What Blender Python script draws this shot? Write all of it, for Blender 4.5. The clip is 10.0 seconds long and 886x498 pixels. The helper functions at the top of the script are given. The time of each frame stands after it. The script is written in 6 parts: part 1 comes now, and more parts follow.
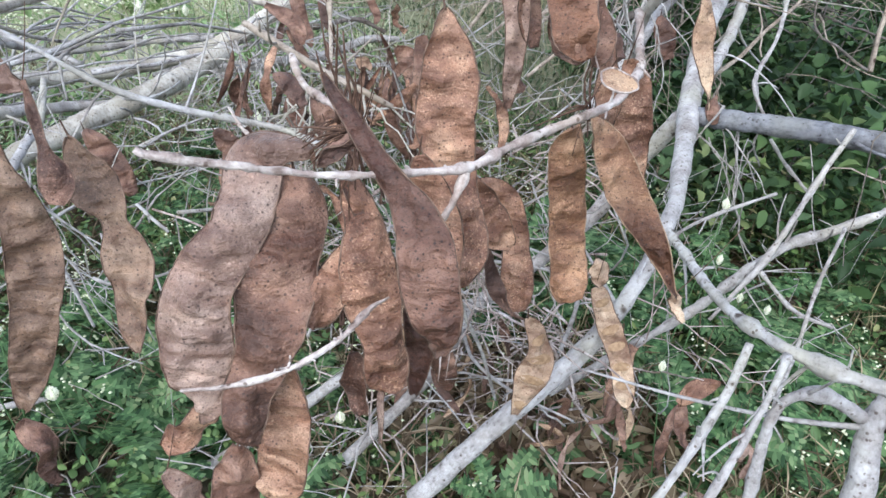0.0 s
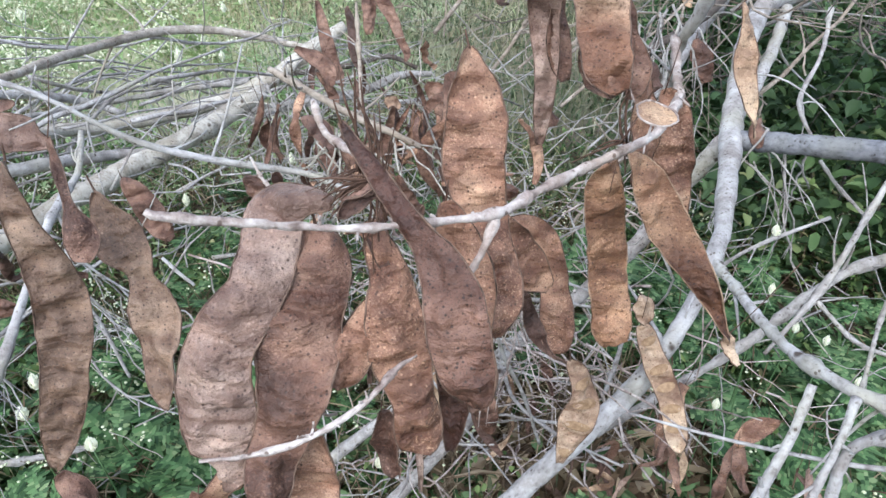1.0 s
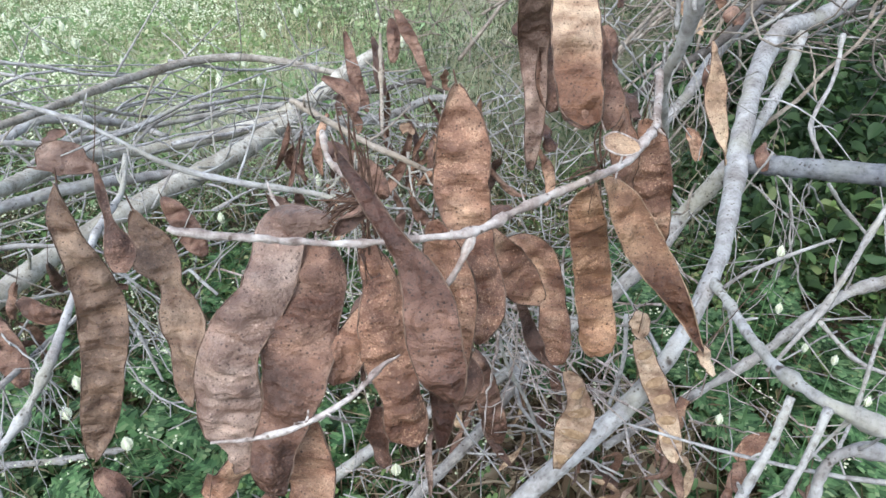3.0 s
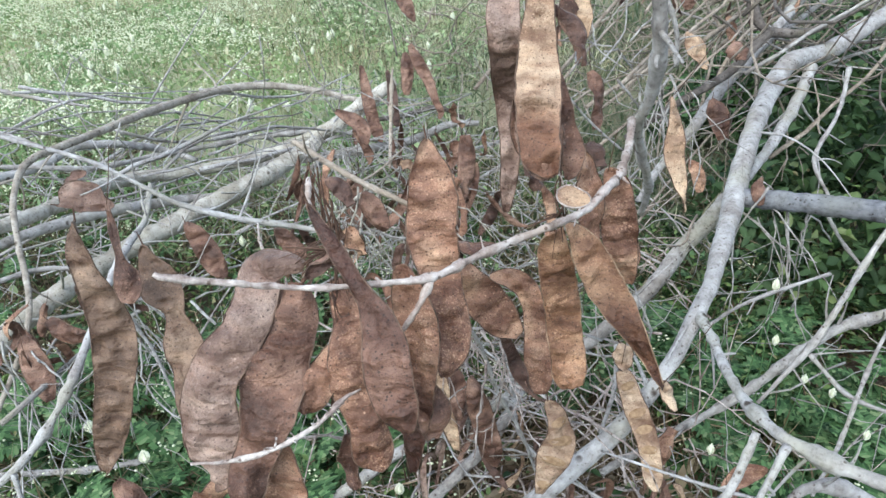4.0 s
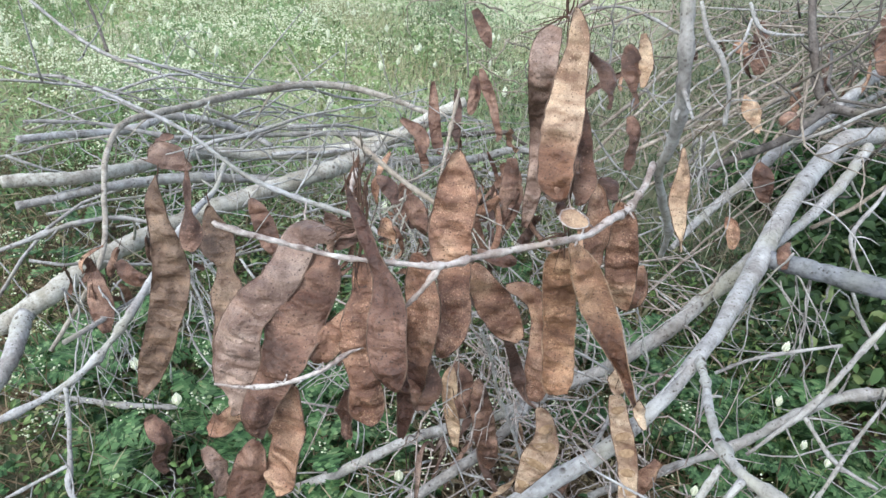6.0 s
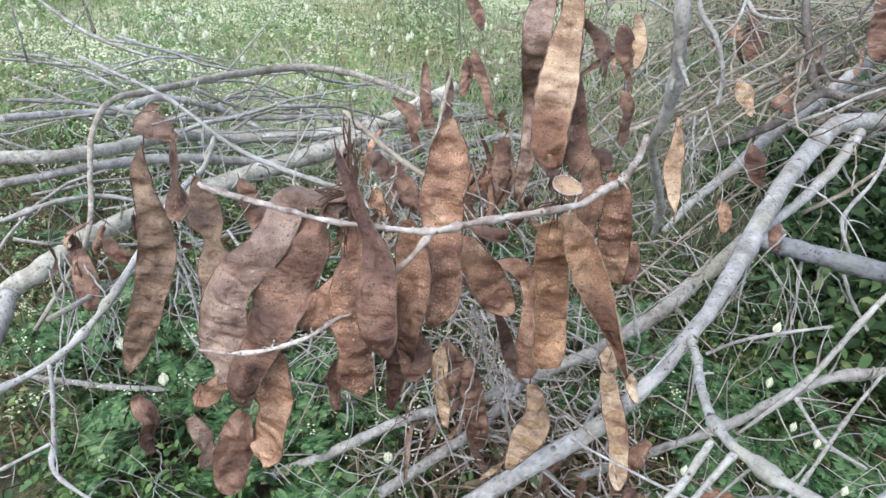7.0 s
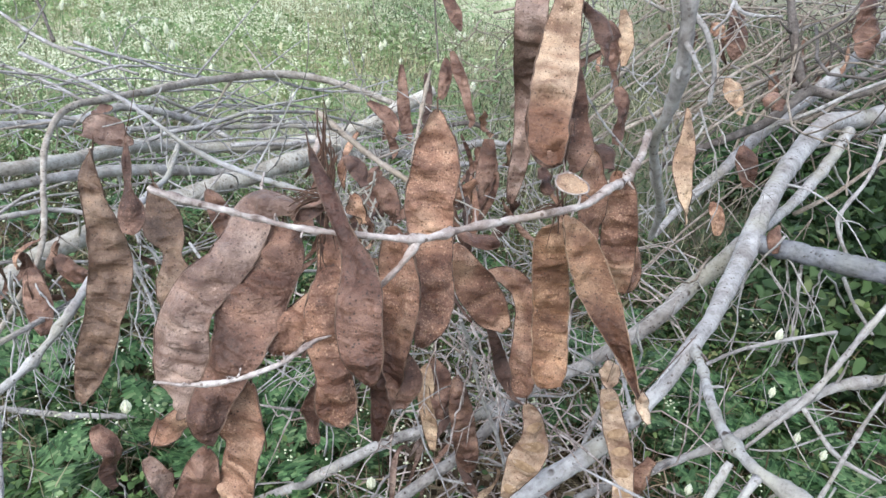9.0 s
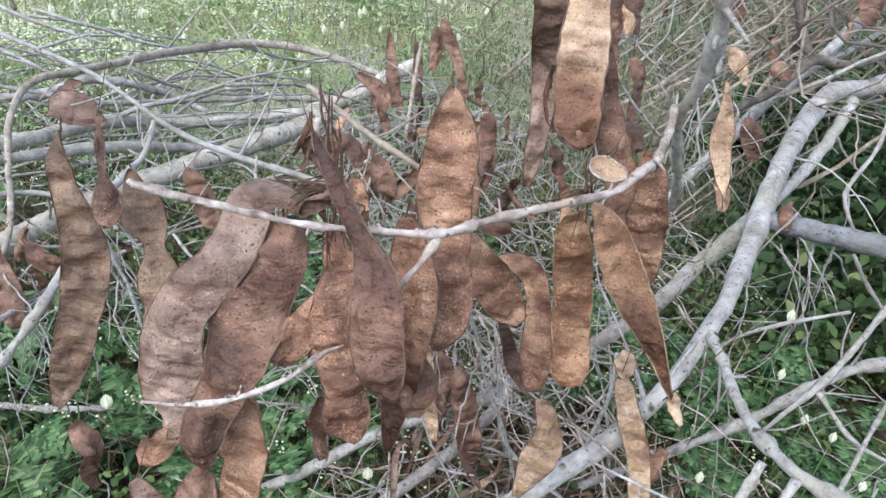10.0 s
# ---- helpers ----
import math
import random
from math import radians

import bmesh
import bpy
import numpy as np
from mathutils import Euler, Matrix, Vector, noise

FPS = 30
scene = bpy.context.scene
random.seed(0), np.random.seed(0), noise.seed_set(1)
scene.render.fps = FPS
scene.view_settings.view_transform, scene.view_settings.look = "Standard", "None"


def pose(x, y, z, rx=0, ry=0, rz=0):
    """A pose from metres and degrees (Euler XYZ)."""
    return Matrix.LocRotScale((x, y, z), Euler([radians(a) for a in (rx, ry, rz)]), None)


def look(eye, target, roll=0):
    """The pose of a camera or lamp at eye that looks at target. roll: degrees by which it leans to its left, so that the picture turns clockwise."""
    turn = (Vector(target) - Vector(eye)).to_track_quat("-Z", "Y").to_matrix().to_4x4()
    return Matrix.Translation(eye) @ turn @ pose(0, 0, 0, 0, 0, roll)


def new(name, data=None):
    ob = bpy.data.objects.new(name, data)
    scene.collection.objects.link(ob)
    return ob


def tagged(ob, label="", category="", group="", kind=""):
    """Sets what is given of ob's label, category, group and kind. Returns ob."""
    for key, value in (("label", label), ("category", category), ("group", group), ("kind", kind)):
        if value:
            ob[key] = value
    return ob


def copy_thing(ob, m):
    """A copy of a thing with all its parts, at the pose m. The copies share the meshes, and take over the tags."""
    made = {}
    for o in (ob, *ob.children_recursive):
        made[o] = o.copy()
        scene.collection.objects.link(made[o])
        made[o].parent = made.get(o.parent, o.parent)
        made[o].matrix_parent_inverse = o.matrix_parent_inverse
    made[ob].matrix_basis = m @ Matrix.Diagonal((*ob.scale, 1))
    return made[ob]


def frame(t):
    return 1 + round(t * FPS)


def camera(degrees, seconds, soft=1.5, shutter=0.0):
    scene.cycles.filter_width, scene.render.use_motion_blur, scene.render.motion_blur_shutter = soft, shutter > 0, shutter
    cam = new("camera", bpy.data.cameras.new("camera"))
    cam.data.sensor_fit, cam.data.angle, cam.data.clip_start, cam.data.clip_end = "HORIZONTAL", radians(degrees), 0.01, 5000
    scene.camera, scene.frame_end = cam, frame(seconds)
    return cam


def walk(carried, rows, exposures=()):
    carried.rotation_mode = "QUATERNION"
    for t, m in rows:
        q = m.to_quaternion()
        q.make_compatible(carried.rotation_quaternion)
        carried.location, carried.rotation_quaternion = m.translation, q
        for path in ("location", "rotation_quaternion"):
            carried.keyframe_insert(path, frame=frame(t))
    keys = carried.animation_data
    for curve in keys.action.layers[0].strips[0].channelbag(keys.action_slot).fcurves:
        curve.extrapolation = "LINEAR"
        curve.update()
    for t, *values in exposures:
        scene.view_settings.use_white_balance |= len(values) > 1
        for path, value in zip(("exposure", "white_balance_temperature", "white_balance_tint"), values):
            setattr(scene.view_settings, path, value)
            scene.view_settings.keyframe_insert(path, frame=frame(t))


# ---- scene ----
cam = camera(66.4, 10.0)
PATH = [
    (0, (0.071, -0.015, 1.157), (0.065, 1.633, 0.025), 4.7),
    (0.5, (0.069, 0.01, 1.143), (0.057, 1.663, 0.017), 3.9),
    (1, (0.076, 0.014, 1.154), (-0.054, 1.702, 0.089), 0.6),
    (1.5, (0.084, 0.011, 1.155), (-0.074, 1.702, 0.099), -0.4),
    (2, (0.084, 0.008, 1.153), (-0.089, 1.702, 0.103), -0.6),
    (2.5, (0.092, -0.009, 1.162), (-0.07, 1.707, 0.149), -0.4),
    (2.7, (0.1, -0.021, 1.169), (-0.092, 1.689, 0.15), -0.6),
    (3.8, (0.164, -0.042, 1.213), (-0.159, 1.667, 0.225), -1.3),
    (4, (0.174, -0.051, 1.221), (-0.173, 1.66, 0.246), -1.7),
    (4.5, (0.191, -0.073, 1.235), (-0.203, 1.653, 0.304), -0.4),
    (5, (0.206, -0.09, 1.242), (-0.213, 1.633, 0.315), 2.6),
    (5.5, (0.227, -0.107, 1.242), (-0.234, 1.6, 0.309), 5.0),
    (5.7, (0.231, -0.115, 1.245), (-0.257, 1.593, 0.325), 5.3),
    (6.8, (0.229, -0.131, 1.223), (-0.304, 1.55, 0.28), 5.5),
    (7, (0.233, -0.125, 1.217), (-0.252, 1.573, 0.277), 6.2),
    (7.5, (0.235, -0.105, 1.202), (-0.239, 1.618, 0.302), 6.5),
    (8, (0.227, -0.09, 1.191), (-0.225, 1.635, 0.285), 7.0),
    (8.5, (0.215, -0.079, 1.185), (-0.242, 1.645, 0.28), 6.6),
    (9, (0.206, -0.069, 1.182), (-0.219, 1.663, 0.277), 6.0),
    (9.5, (0.191, -0.052, 1.177), (-0.227, 1.669, 0.247), 6.0),
    (10, (0.162, -0.02, 1.168), (-0.185, 1.692, 0.192), 6.4),
]
walk(cam, [(t, look(eye, target, roll)) for t, eye, target, roll in PATH], exposures=[(0, 1.44, 5870, 5), (2.5, 1.38, 5930, 4), (3.8, 1.33, 5930, 0), (5.7, 1.33, 5980, 1), (7.5, 1.34, 6020, 4), (10, 1.34, 6020, 5)])
SKY, SUN = 0.15, 1.3

# ---- light: an even, thinly overcast sky ----
world = bpy.data.worlds.new("overcast_sky")
scene.world = world
world.use_nodes = True
wn, wl = world.node_tree.nodes, world.node_tree.links
sky = wn.new("ShaderNodeTexSky")
sky.sky_type, sky.sun_disc = "NISHITA", False
sky.sun_elevation, sky.sun_rotation = radians(52), radians(200)
sky.air_density, sky.dust_density = 1.0, 1.0
cloud = wn.new("ShaderNodeHueSaturation")
cloud.inputs["Saturation"].default_value = 0.6
wl.new(sky.outputs["Color"], cloud.inputs["Color"])
wl.new(cloud.outputs["Color"], wn["Background"].inputs["Color"])
wn["Background"].inputs["Strength"].default_value = SKY
sun = new("sun", bpy.data.lights.new("sun", "SUN"))
sun.data.energy, sun.data.angle, sun.data.color = SUN, radians(50), (1.0, 0.95, 0.88)
sun.matrix_world = look((0, 0, 8), (0.0 + 8 * math.cos(radians(52)) * 0.34, 8 * math.cos(radians(52)) * 0.94, 8 - 8 * math.sin(radians(52))))


# ---- materials ----
def material(name, rough=0.8):
    m = bpy.data.materials.new(name)
    m.use_nodes = True
    n, l = m.node_tree.nodes, m.node_tree.links
    b = n["Principled BSDF"]
    b.inputs["Roughness"].default_value = rough
    b.inputs["Specular IOR Level"].default_value = 0.25
    return m, n, l, b


def coords(n, l, scale=(1, 1, 1)):
    tc, mp = n.new("ShaderNodeTexCoord"), n.new("ShaderNodeMapping")
    mp.inputs["Scale"].default_value = scale
    l.new(tc.outputs["Object"], mp.inputs["Vector"])
    return mp.outputs["Vector"]


def grain(n, l, vec, scale, detail=4.0, rough=0.6):
    t = n.new("ShaderNodeTexNoise")
    t.inputs["Scale"].default_value, t.inputs["Detail"].default_value, t.inputs["Roughness"].default_value = scale, detail, rough
    l.new(vec, t.inputs["Vector"])
    return t.outputs["Fac"]


def ramp(n, l, fac, stops):
    r = n.new("ShaderNodeValToRGB")
    e = r.color_ramp.elements
    while len(e) < len(stops):
        e.new(0.5)
    for k, (p, c) in zip(e, stops):
        k.position, k.color = p, (*c, 1)
    l.new(fac, r.inputs["Fac"])
    return r.outputs["Color"]


def mixed(n, l, fac, a, b, kind="MIX"):
    m = n.new("ShaderNodeMix")
    m.data_type, m.blend_type = "RGBA", kind
    if isinstance(fac, float):
        m.inputs[0].default_value = fac
    else:
        l.new(fac, m.inputs[0])
    for s, v in ((6, a), (7, b)):
        if isinstance(v, tuple):
            m.inputs[s].default_value = (*v, 1)
        else:
            l.new(v, m.inputs[s])
    return m.outputs[2]


def bumped(n, l, b, height, strength, distance):
    k = n.new("ShaderNodeBump")
    k.inputs["Strength"].default_value, k.inputs["Distance"].default_value = strength, distance
    l.new(height, k.inputs["Height"])
    l.new(k.outputs["Normal"], b.inputs["Normal"])


def pod_material(name, deep, mid, light, speck, wear, dark_end=None):
    """Dry leathery pod skin: weathered zones, granular pale flecks, dark specks, fine wrinkles. The last argument gives
    from, to and colour of an end that is darker.
    """
    m, n, l, b = material(name, 0.5)
    b.inputs["Specular IOR Level"].default_value = 0.4
    tc, info, add = n.new("ShaderNodeTexCoord"), n.new("ShaderNodeObjectInfo"), n.new("ShaderNodeVectorMath")
    add.operation = "ADD"
    l.new(tc.outputs["Object"], add.inputs[0])
    l.new(info.outputs["Random"], add.inputs[1])
    v = add.outputs[0]
    c = ramp(n, l, grain(n, l, v, 17, 3, 0.5), [(0.36, deep), (0.5, mid), (0.64, light)])
    c = mixed(n, l, 1.0, c, ramp(n, l, grain(n, l, v, 95, 5, 0.65), [(0.28, (0.66, 0.6, 0.57)), (0.5, (1, 1, 1)), (0.7, (1.22, 1.2, 1.17))]), "MULTIPLY")
    fine = grain(n, l, v, 560, 3, 0.65)
    fleck = ramp(n, l, fine, [(0.53, (0, 0, 0)), (0.63, (1, 1, 1))])
    where = ramp(n, l, grain(n, l, v, 34, 3), [(0.38, (0.08, 0.08, 0.08)), (0.62, (wear, wear, wear))])
    c = mixed(n, l, mixed(n, l, 1.0, fleck, where, "MULTIPLY"), c, tuple(min(1.0, 1.25 * q) for q in light))
    dots = n.new("ShaderNodeTexVoronoi")
    dots.inputs["Scale"].default_value = 230
    l.new(v, dots.inputs["Vector"])
    c = mixed(n, l, ramp(n, l, dots.outputs["Distance"], [(0.12, (0.9, 0.9, 0.9)), (0.24, (0, 0, 0))]), c, tuple(0.6 * q for q in speck))
    pin = ramp(n, l, grain(n, l, v, 900, 2, 0.5), [(0.34, (0.7, 0.7, 0.7)), (0.42, (0, 0, 0))])
    c = mixed(n, l, pin, c, speck)
    scurf = n.new("ShaderNodeTexVoronoi")
    scurf.inputs["Scale"].default_value = 170
    l.new(v, scurf.inputs["Vector"])
    spot = ramp(n, l, scurf.outputs["Distance"], [(0.10, (0.5, 0.5, 0.5)), (0.2, (0, 0, 0))])
    few = ramp(n, l, grain(n, l, v, 26, 3), [(0.43, (0, 0, 0)), (0.56, (1, 1, 1))])
    c = mixed(n, l, mixed(n, l, 1.0, spot, few, "MULTIPLY"), c, tuple(min(1.0, 1.5 * q) for q in light))
    squash = n.new("ShaderNodeMapping")
    squash.inputs["Scale"].default_value = (45, 45, 190)
    l.new(v, squash.inputs["Vector"])
    crease = grain(n, l, squash.outputs["Vector"], 1.0, 5, 0.65)
    # shade in the creases, put into the colour where the bump sinks
    c = mixed(n, l, 1.0, c, ramp(n, l, crease, [(0.30, (0.86, 0.84, 0.82)), (0.44, (1, 1, 1))]), "MULTIPLY")
    if dark_end:
        split, along, edge = n.new("ShaderNodeSeparateXYZ"), n.new("ShaderNodeMapRange"), n.new("ShaderNodeMath")
        l.new(tc.outputs["Object"], split.inputs[0])
        edge.operation = "MULTIPLY_ADD"
        l.new(grain(n, l, v, 60, 4), edge.inputs[0])
        edge.inputs[1].default_value = 0.03
        l.new(split.outputs["Z"], edge.inputs[2])
        along.inputs[1].default_value, along.inputs[2].default_value = min(dark_end[:2]) + 0.015, max(dark_end[:2]) + 0.015
        if dark_end[0] > dark_end[1]:
            along.inputs[3].default_value, along.inputs[4].default_value = 1.0, 0.0
        l.new(edge.outputs[0], along.inputs[0])
        c = mixed(n, l, along.outputs[0], c, mixed(n, l, 1.0, c, dark_end[2], "MULTIPLY"))
    bands = n.new("ShaderNodeMapping")
    bands.inputs["Scale"].default_value = (22, 22, 75)
    l.new(v, bands.inputs["Vector"])
    c = mixed(n, l, 1.0, c, ramp(n, l, grain(n, l, bands.outputs["Vector"], 1.0, 3, 0.5), [(0.34, (0.60, 0.51, 0.47)), (0.5, (1, 1, 1)), (0.66, (1.24, 1.22, 1.19))]), "MULTIPLY")
    l.new(c, b.inputs["Base Color"])
    big = n.new("ShaderNodeBump")
    big.inputs["Strength"].default_value, big.inputs["Distance"].default_value = 0.8, 0.008
    l.new(mixed(n, l, 0.45, grain(n, l, v, 85, 3, 0.5), crease), big.inputs["Height"])
    small = n.new("ShaderNodeBump")
    small.inputs["Strength"].default_value, small.inputs["Distance"].default_value = 0.75, 0.0028
    l.new(mixed(n, l, 0.5, fine, grain(n, l, v, 240, 3, 0.6)), small.inputs["Height"])
    l.new(big.outputs["Normal"], small.inputs["Normal"])
    l.new(small.outputs["Normal"], b.inputs["Normal"])
    return m


pod_mauve = pod_material("pod_skin_mauve", (0.105, 0.058, 0.042), (0.21, 0.131, 0.102), (0.315, 0.222, 0.18), (0.11, 0.062, 0.05), 0.6)
pod_rust = pod_material("pod_skin_rust", (0.064, 0.029, 0.019), (0.148, 0.075, 0.051), (0.255, 0.15, 0.107), (0.066, 0.032, 0.023), 0.55)
pod_tan = pod_material("pod_skin_tan", (0.128, 0.058, 0.036), (0.255, 0.132, 0.085), (0.42, 0.26, 0.172), (0.09, 0.04, 0.026), 0.8)
pod_straw = pod_material("pod_skin_straw", (0.19, 0.105, 0.068), (0.35, 0.228, 0.145), (0.50, 0.355, 0.24), (0.18, 0.10, 0.06), 0.6)
pod_cream = pod_material("pod_skin_cream", (0.23, 0.135, 0.085), (0.38, 0.26, 0.175), (0.51, 0.38, 0.275), (0.24, 0.14, 0.09), 0.4)
pod_olive = pod_material("pod_skin_olive", (0.088, 0.05, 0.033), (0.16, 0.097, 0.066), (0.25, 0.167, 0.118), (0.06, 0.035, 0.024), 0.4)
pod_dark = pod_material("pod_skin_dark", (0.045, 0.022, 0.016), (0.09, 0.046, 0.034), (0.16, 0.09, 0.068), (0.04, 0.022, 0.018), 0.3)
MAUVE = ((0.058, 0.025, 0.016), (0.112, 0.052, 0.035), (0.182, 0.097, 0.069), (0.04, 0.02, 0.015), 0.5)
GOLD = ((0.13, 0.058, 0.03), (0.265, 0.138, 0.08), (0.43, 0.262, 0.16), (0.09, 0.042, 0.025), 0.7)
TAN = ((0.125, 0.056, 0.035), (0.245, 0.125, 0.081), (0.40, 0.245, 0.163), (0.09, 0.04, 0.026), 0.75)
pod_twisted = pod_material("pod_skin_twisted", *MAUVE, (-0.08, -0.04, (0.42, 0.36, 0.36)))
pod_tipped = pod_material("pod_skin_tipped", *TAN, (-0.055, -0.115, (0.25, 0.19, 0.19)))
pod_golden = pod_material("pod_skin_golden", *GOLD)
pod_gilt = pod_material("pod_skin_gilt", *GOLD, (-0.03, -0.085, (0.22, 0.155, 0.135)))
pod_bleached = pod_material("pod_skin_bleached", (0.21, 0.122, 0.082), (0.38, 0.255, 0.168), (0.53, 0.385, 0.27), (0.18, 0.10, 0.06), 0.6, (-0.085, -0.12, (0.38, 0.26, 0.22)))


def plain(name, colours, scale, rough=0.8, bump=0.0, distance=0.001):
    m, n, l, b = material(name, rough)
    v = coords(n, l)
    g = grain(n, l, v, scale, 5)
    l.new(ramp(n, l, g, [(0.35, colours[0]), (0.65, colours[1])]), b.inputs["Base Color"])
    if bump:
        bumped(n, l, b, g, bump, distance)
    return m


seam_dark = plain("pod_seam", ((0.035, 0.02, 0.014), (0.2, 0.125, 0.09)), 90, 0.6)
seam_tan = plain("pod_seam_tan", ((0.07, 0.036, 0.022), (0.40, 0.27, 0.18)), 70, 0.6)
mark_brown = plain("seed_mark", ((0.20, 0.115, 0.062), (0.36, 0.235, 0.14)), 160, 0.65)
stalk_brown = plain("pod_stalk", ((0.05, 0.026, 0.018), (0.125, 0.072, 0.05)), 220, 0.8, 0.4)


def bark(name, low, mid, high, moss):
    """Weathered bark: pale worn skin over darker patches, lenticels, scars and a trace of lichen."""
    m, n, l, b = material(name, 0.85)
    v = coords(n, l)
    c = ramp(n, l, grain(n, l, v, 42, 7, 0.7), [(0.3, low), (0.48, mid), (0.68, high)])
    c = mixed(n, l, 1.0, c, ramp(n, l, grain(n, l, v, 13, 5, 0.65), [(0.36, (0.66, 0.62, 0.59)), (0.5, (0.95, 0.94, 0.93)), (0.64, (1.08, 1.08, 1.08))]), "MULTIPLY")
    lich = ramp(n, l, grain(n, l, v, 9, 4), [(0.52, (0, 0, 0)), (0.68, (0.7, 0.7, 0.7))])
    c = mixed(n, l, lich, c, moss)
    c = mixed(n, l, 1.0, c, ramp(n, l, grain(n, l, v, 170, 5, 0.7), [(0.28, (0.62, 0.58, 0.55)), (0.46, (1, 1, 1)), (0.7, (1.14, 1.14, 1.13))]), "MULTIPLY")
    for scale, size, dark in ((150, 0.2, (0.4, 0.35, 0.32)), (34, 0.12, (0.22, 0.18, 0.16))):
        spots = n.new("ShaderNodeTexVoronoi")
        spots.inputs["Scale"].default_value = scale
        l.new(v, spots.inputs["Vector"])
        mark = ramp(n, l, spots.outputs["Distance"], [(size, dark), (size + 0.1, (1, 1, 1))])
        gate = ramp(n, l, grain(n, l, v, scale * 0.4, 2), [(0.51, (0, 0, 0)), (0.58, (1, 1, 1))])
        c = mixed(n, l, gate, c, mixed(n, l, 1.0, c, mark, "MULTIPLY"))
    l.new(c, b.inputs["Base Color"])
    bumped(n, l, b, mixed(n, l, 0.5, grain(n, l, v, 260, 6, 0.75), grain(n, l, v, 70, 4)), 0.9, 0.004)
    return m


bark_pale = bark("bark_pale", (0.235, 0.215, 0.212), (0.37, 0.345, 0.342), (0.51, 0.485, 0.482), (0.35, 0.325, 0.265))
bark_beige = bark("bark_beige", (0.25, 0.223, 0.187), (0.42, 0.382, 0.337), (0.56, 0.52, 0.475), (0.37, 0.33, 0.26))
bark_grey = bark("bark_grey", (0.20, 0.18, 0.172), (0.32, 0.294, 0.283), (0.47, 0.438, 0.425), (0.32, 0.29, 0.225))
bark_dark = bark("bark_dark", (0.06, 0.05, 0.045), (0.125, 0.105, 0.095), (0.22, 0.185, 0.17), (0.16, 0.135, 0.09))
bark_twig = bark("bark_twig", (0.13, 0.08, 0.068), (0.40, 0.325, 0.30), (0.68, 0.61, 0.58), (0.36, 0.27, 0.21))
bark_tawny = bark("bark_tawny", (0.19, 0.16, 0.135), (0.33, 0.285, 0.245), (0.48, 0.43, 0.38), (0.31, 0.26, 0.195))
bark_slate = bark("bark_slate", (0.075, 0.074, 0.08), (0.145, 0.143, 0.158), (0.245, 0.24, 0.258), (0.19, 0.185, 0.175))
bark_brown = bark("bark_brown", (0.15, 0.12, 0.097), (0.295, 0.24, 0.198), (0.44, 0.375, 0.32), (0.29, 0.23, 0.17))


def foliage(name, dark, light, dry, share, sheer=0.28):
    """Leaves that differ from one to the next, a few of them yellowing."""
    m, n, l, b = material(name, 0.55)
    geo = n.new("ShaderNodeNewGeometry")
    r = geo.outputs["Random Per Island"]
    c = ramp(n, l, r, [(0.0, dark), (1 - share - 0.02, light), (1 - share + 0.02, dry)])
    v = coords(n, l)
    c = mixed(n, l, grain(n, l, v, 9, 3), c, mixed(n, l, 1.0, c, (0.6, 0.66, 0.5), "MULTIPLY"))
    c = mixed(n, l, 1.0, c, ramp(n, l, grain(n, l, v, 1.7, 4), [(0.38, (0.72, 0.8, 0.66)), (0.62, (1.12, 1.08, 1.1))]), "MULTIPLY")
    c = mixed(n, l, 1.0, c, ramp(n, l, grain(n, l, v, 0.75, 5), [(0.36, (0.78, 0.92, 0.86)), (0.52, (1, 1, 1)), (0.66, (1.1, 1.04, 0.98))]), "MULTIPLY")
    l.new(c, b.inputs["Base Color"])
    t = n.new("ShaderNodeBsdfTranslucent")
    l.new(c, t.inputs["Color"])
    mx = n.new("ShaderNodeMixShader")
    mx.inputs[0].default_value = sheer
    l.new(b.outputs[0], mx.inputs[1])
    l.new(t.outputs[0], mx.inputs[2])
    l.new(mx.outputs[0], n["Material Output"].inputs["Surface"])
    return m


leaf_bush = foliage("leaf_bush", (0.035, 0.062, 0.034), (0.13, 0.205, 0.09), (0.24, 0.29, 0.14), 0.06)
leaf_green = foliage("leaf_green", (0.06, 0.105, 0.036), (0.28, 0.37, 0.15), (0.42, 0.38, 0.22), 0.12)
leaf_deep = foliage("leaf_deep", (0.045, 0.085, 0.045), (0.15, 0.235, 0.11), (0.27, 0.30, 0.17), 0.06)
leaf_lobed = foliage("leaf_lobed", (0.04, 0.08, 0.038), (0.235, 0.35, 0.175), (0.34, 0.40, 0.23), 0.08)
grass_mix = foliage("meadow_grass", (0.27, 0.345, 0.18), (0.49, 0.585, 0.34), (0.64, 0.61, 0.45), 0.12, 0.42)
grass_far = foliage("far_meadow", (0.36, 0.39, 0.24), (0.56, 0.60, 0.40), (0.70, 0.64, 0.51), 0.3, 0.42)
straw = foliage("straw", (0.26, 0.22, 0.14), (0.52, 0.46, 0.33), (0.66, 0.60, 0.46), 0.3)
grass_dry = foliage("dry_grass", (0.07, 0.092, 0.05), (0.175, 0.19, 0.115), (0.29, 0.245, 0.175), 0.34)
petal_white = plain("petal_white", ((0.78, 0.77, 0.60), (0.9, 0.89, 0.78)), 300, 0.7)
floret_cream = plain("floret_cream", ((0.50, 0.51, 0.32), (0.76, 0.75, 0.56)), 90, 0.7)
litter_brown = foliage("dry_litter", (0.085, 0.055, 0.038), (0.28, 0.195, 0.14), (0.48, 0.37, 0.28), 0.25)

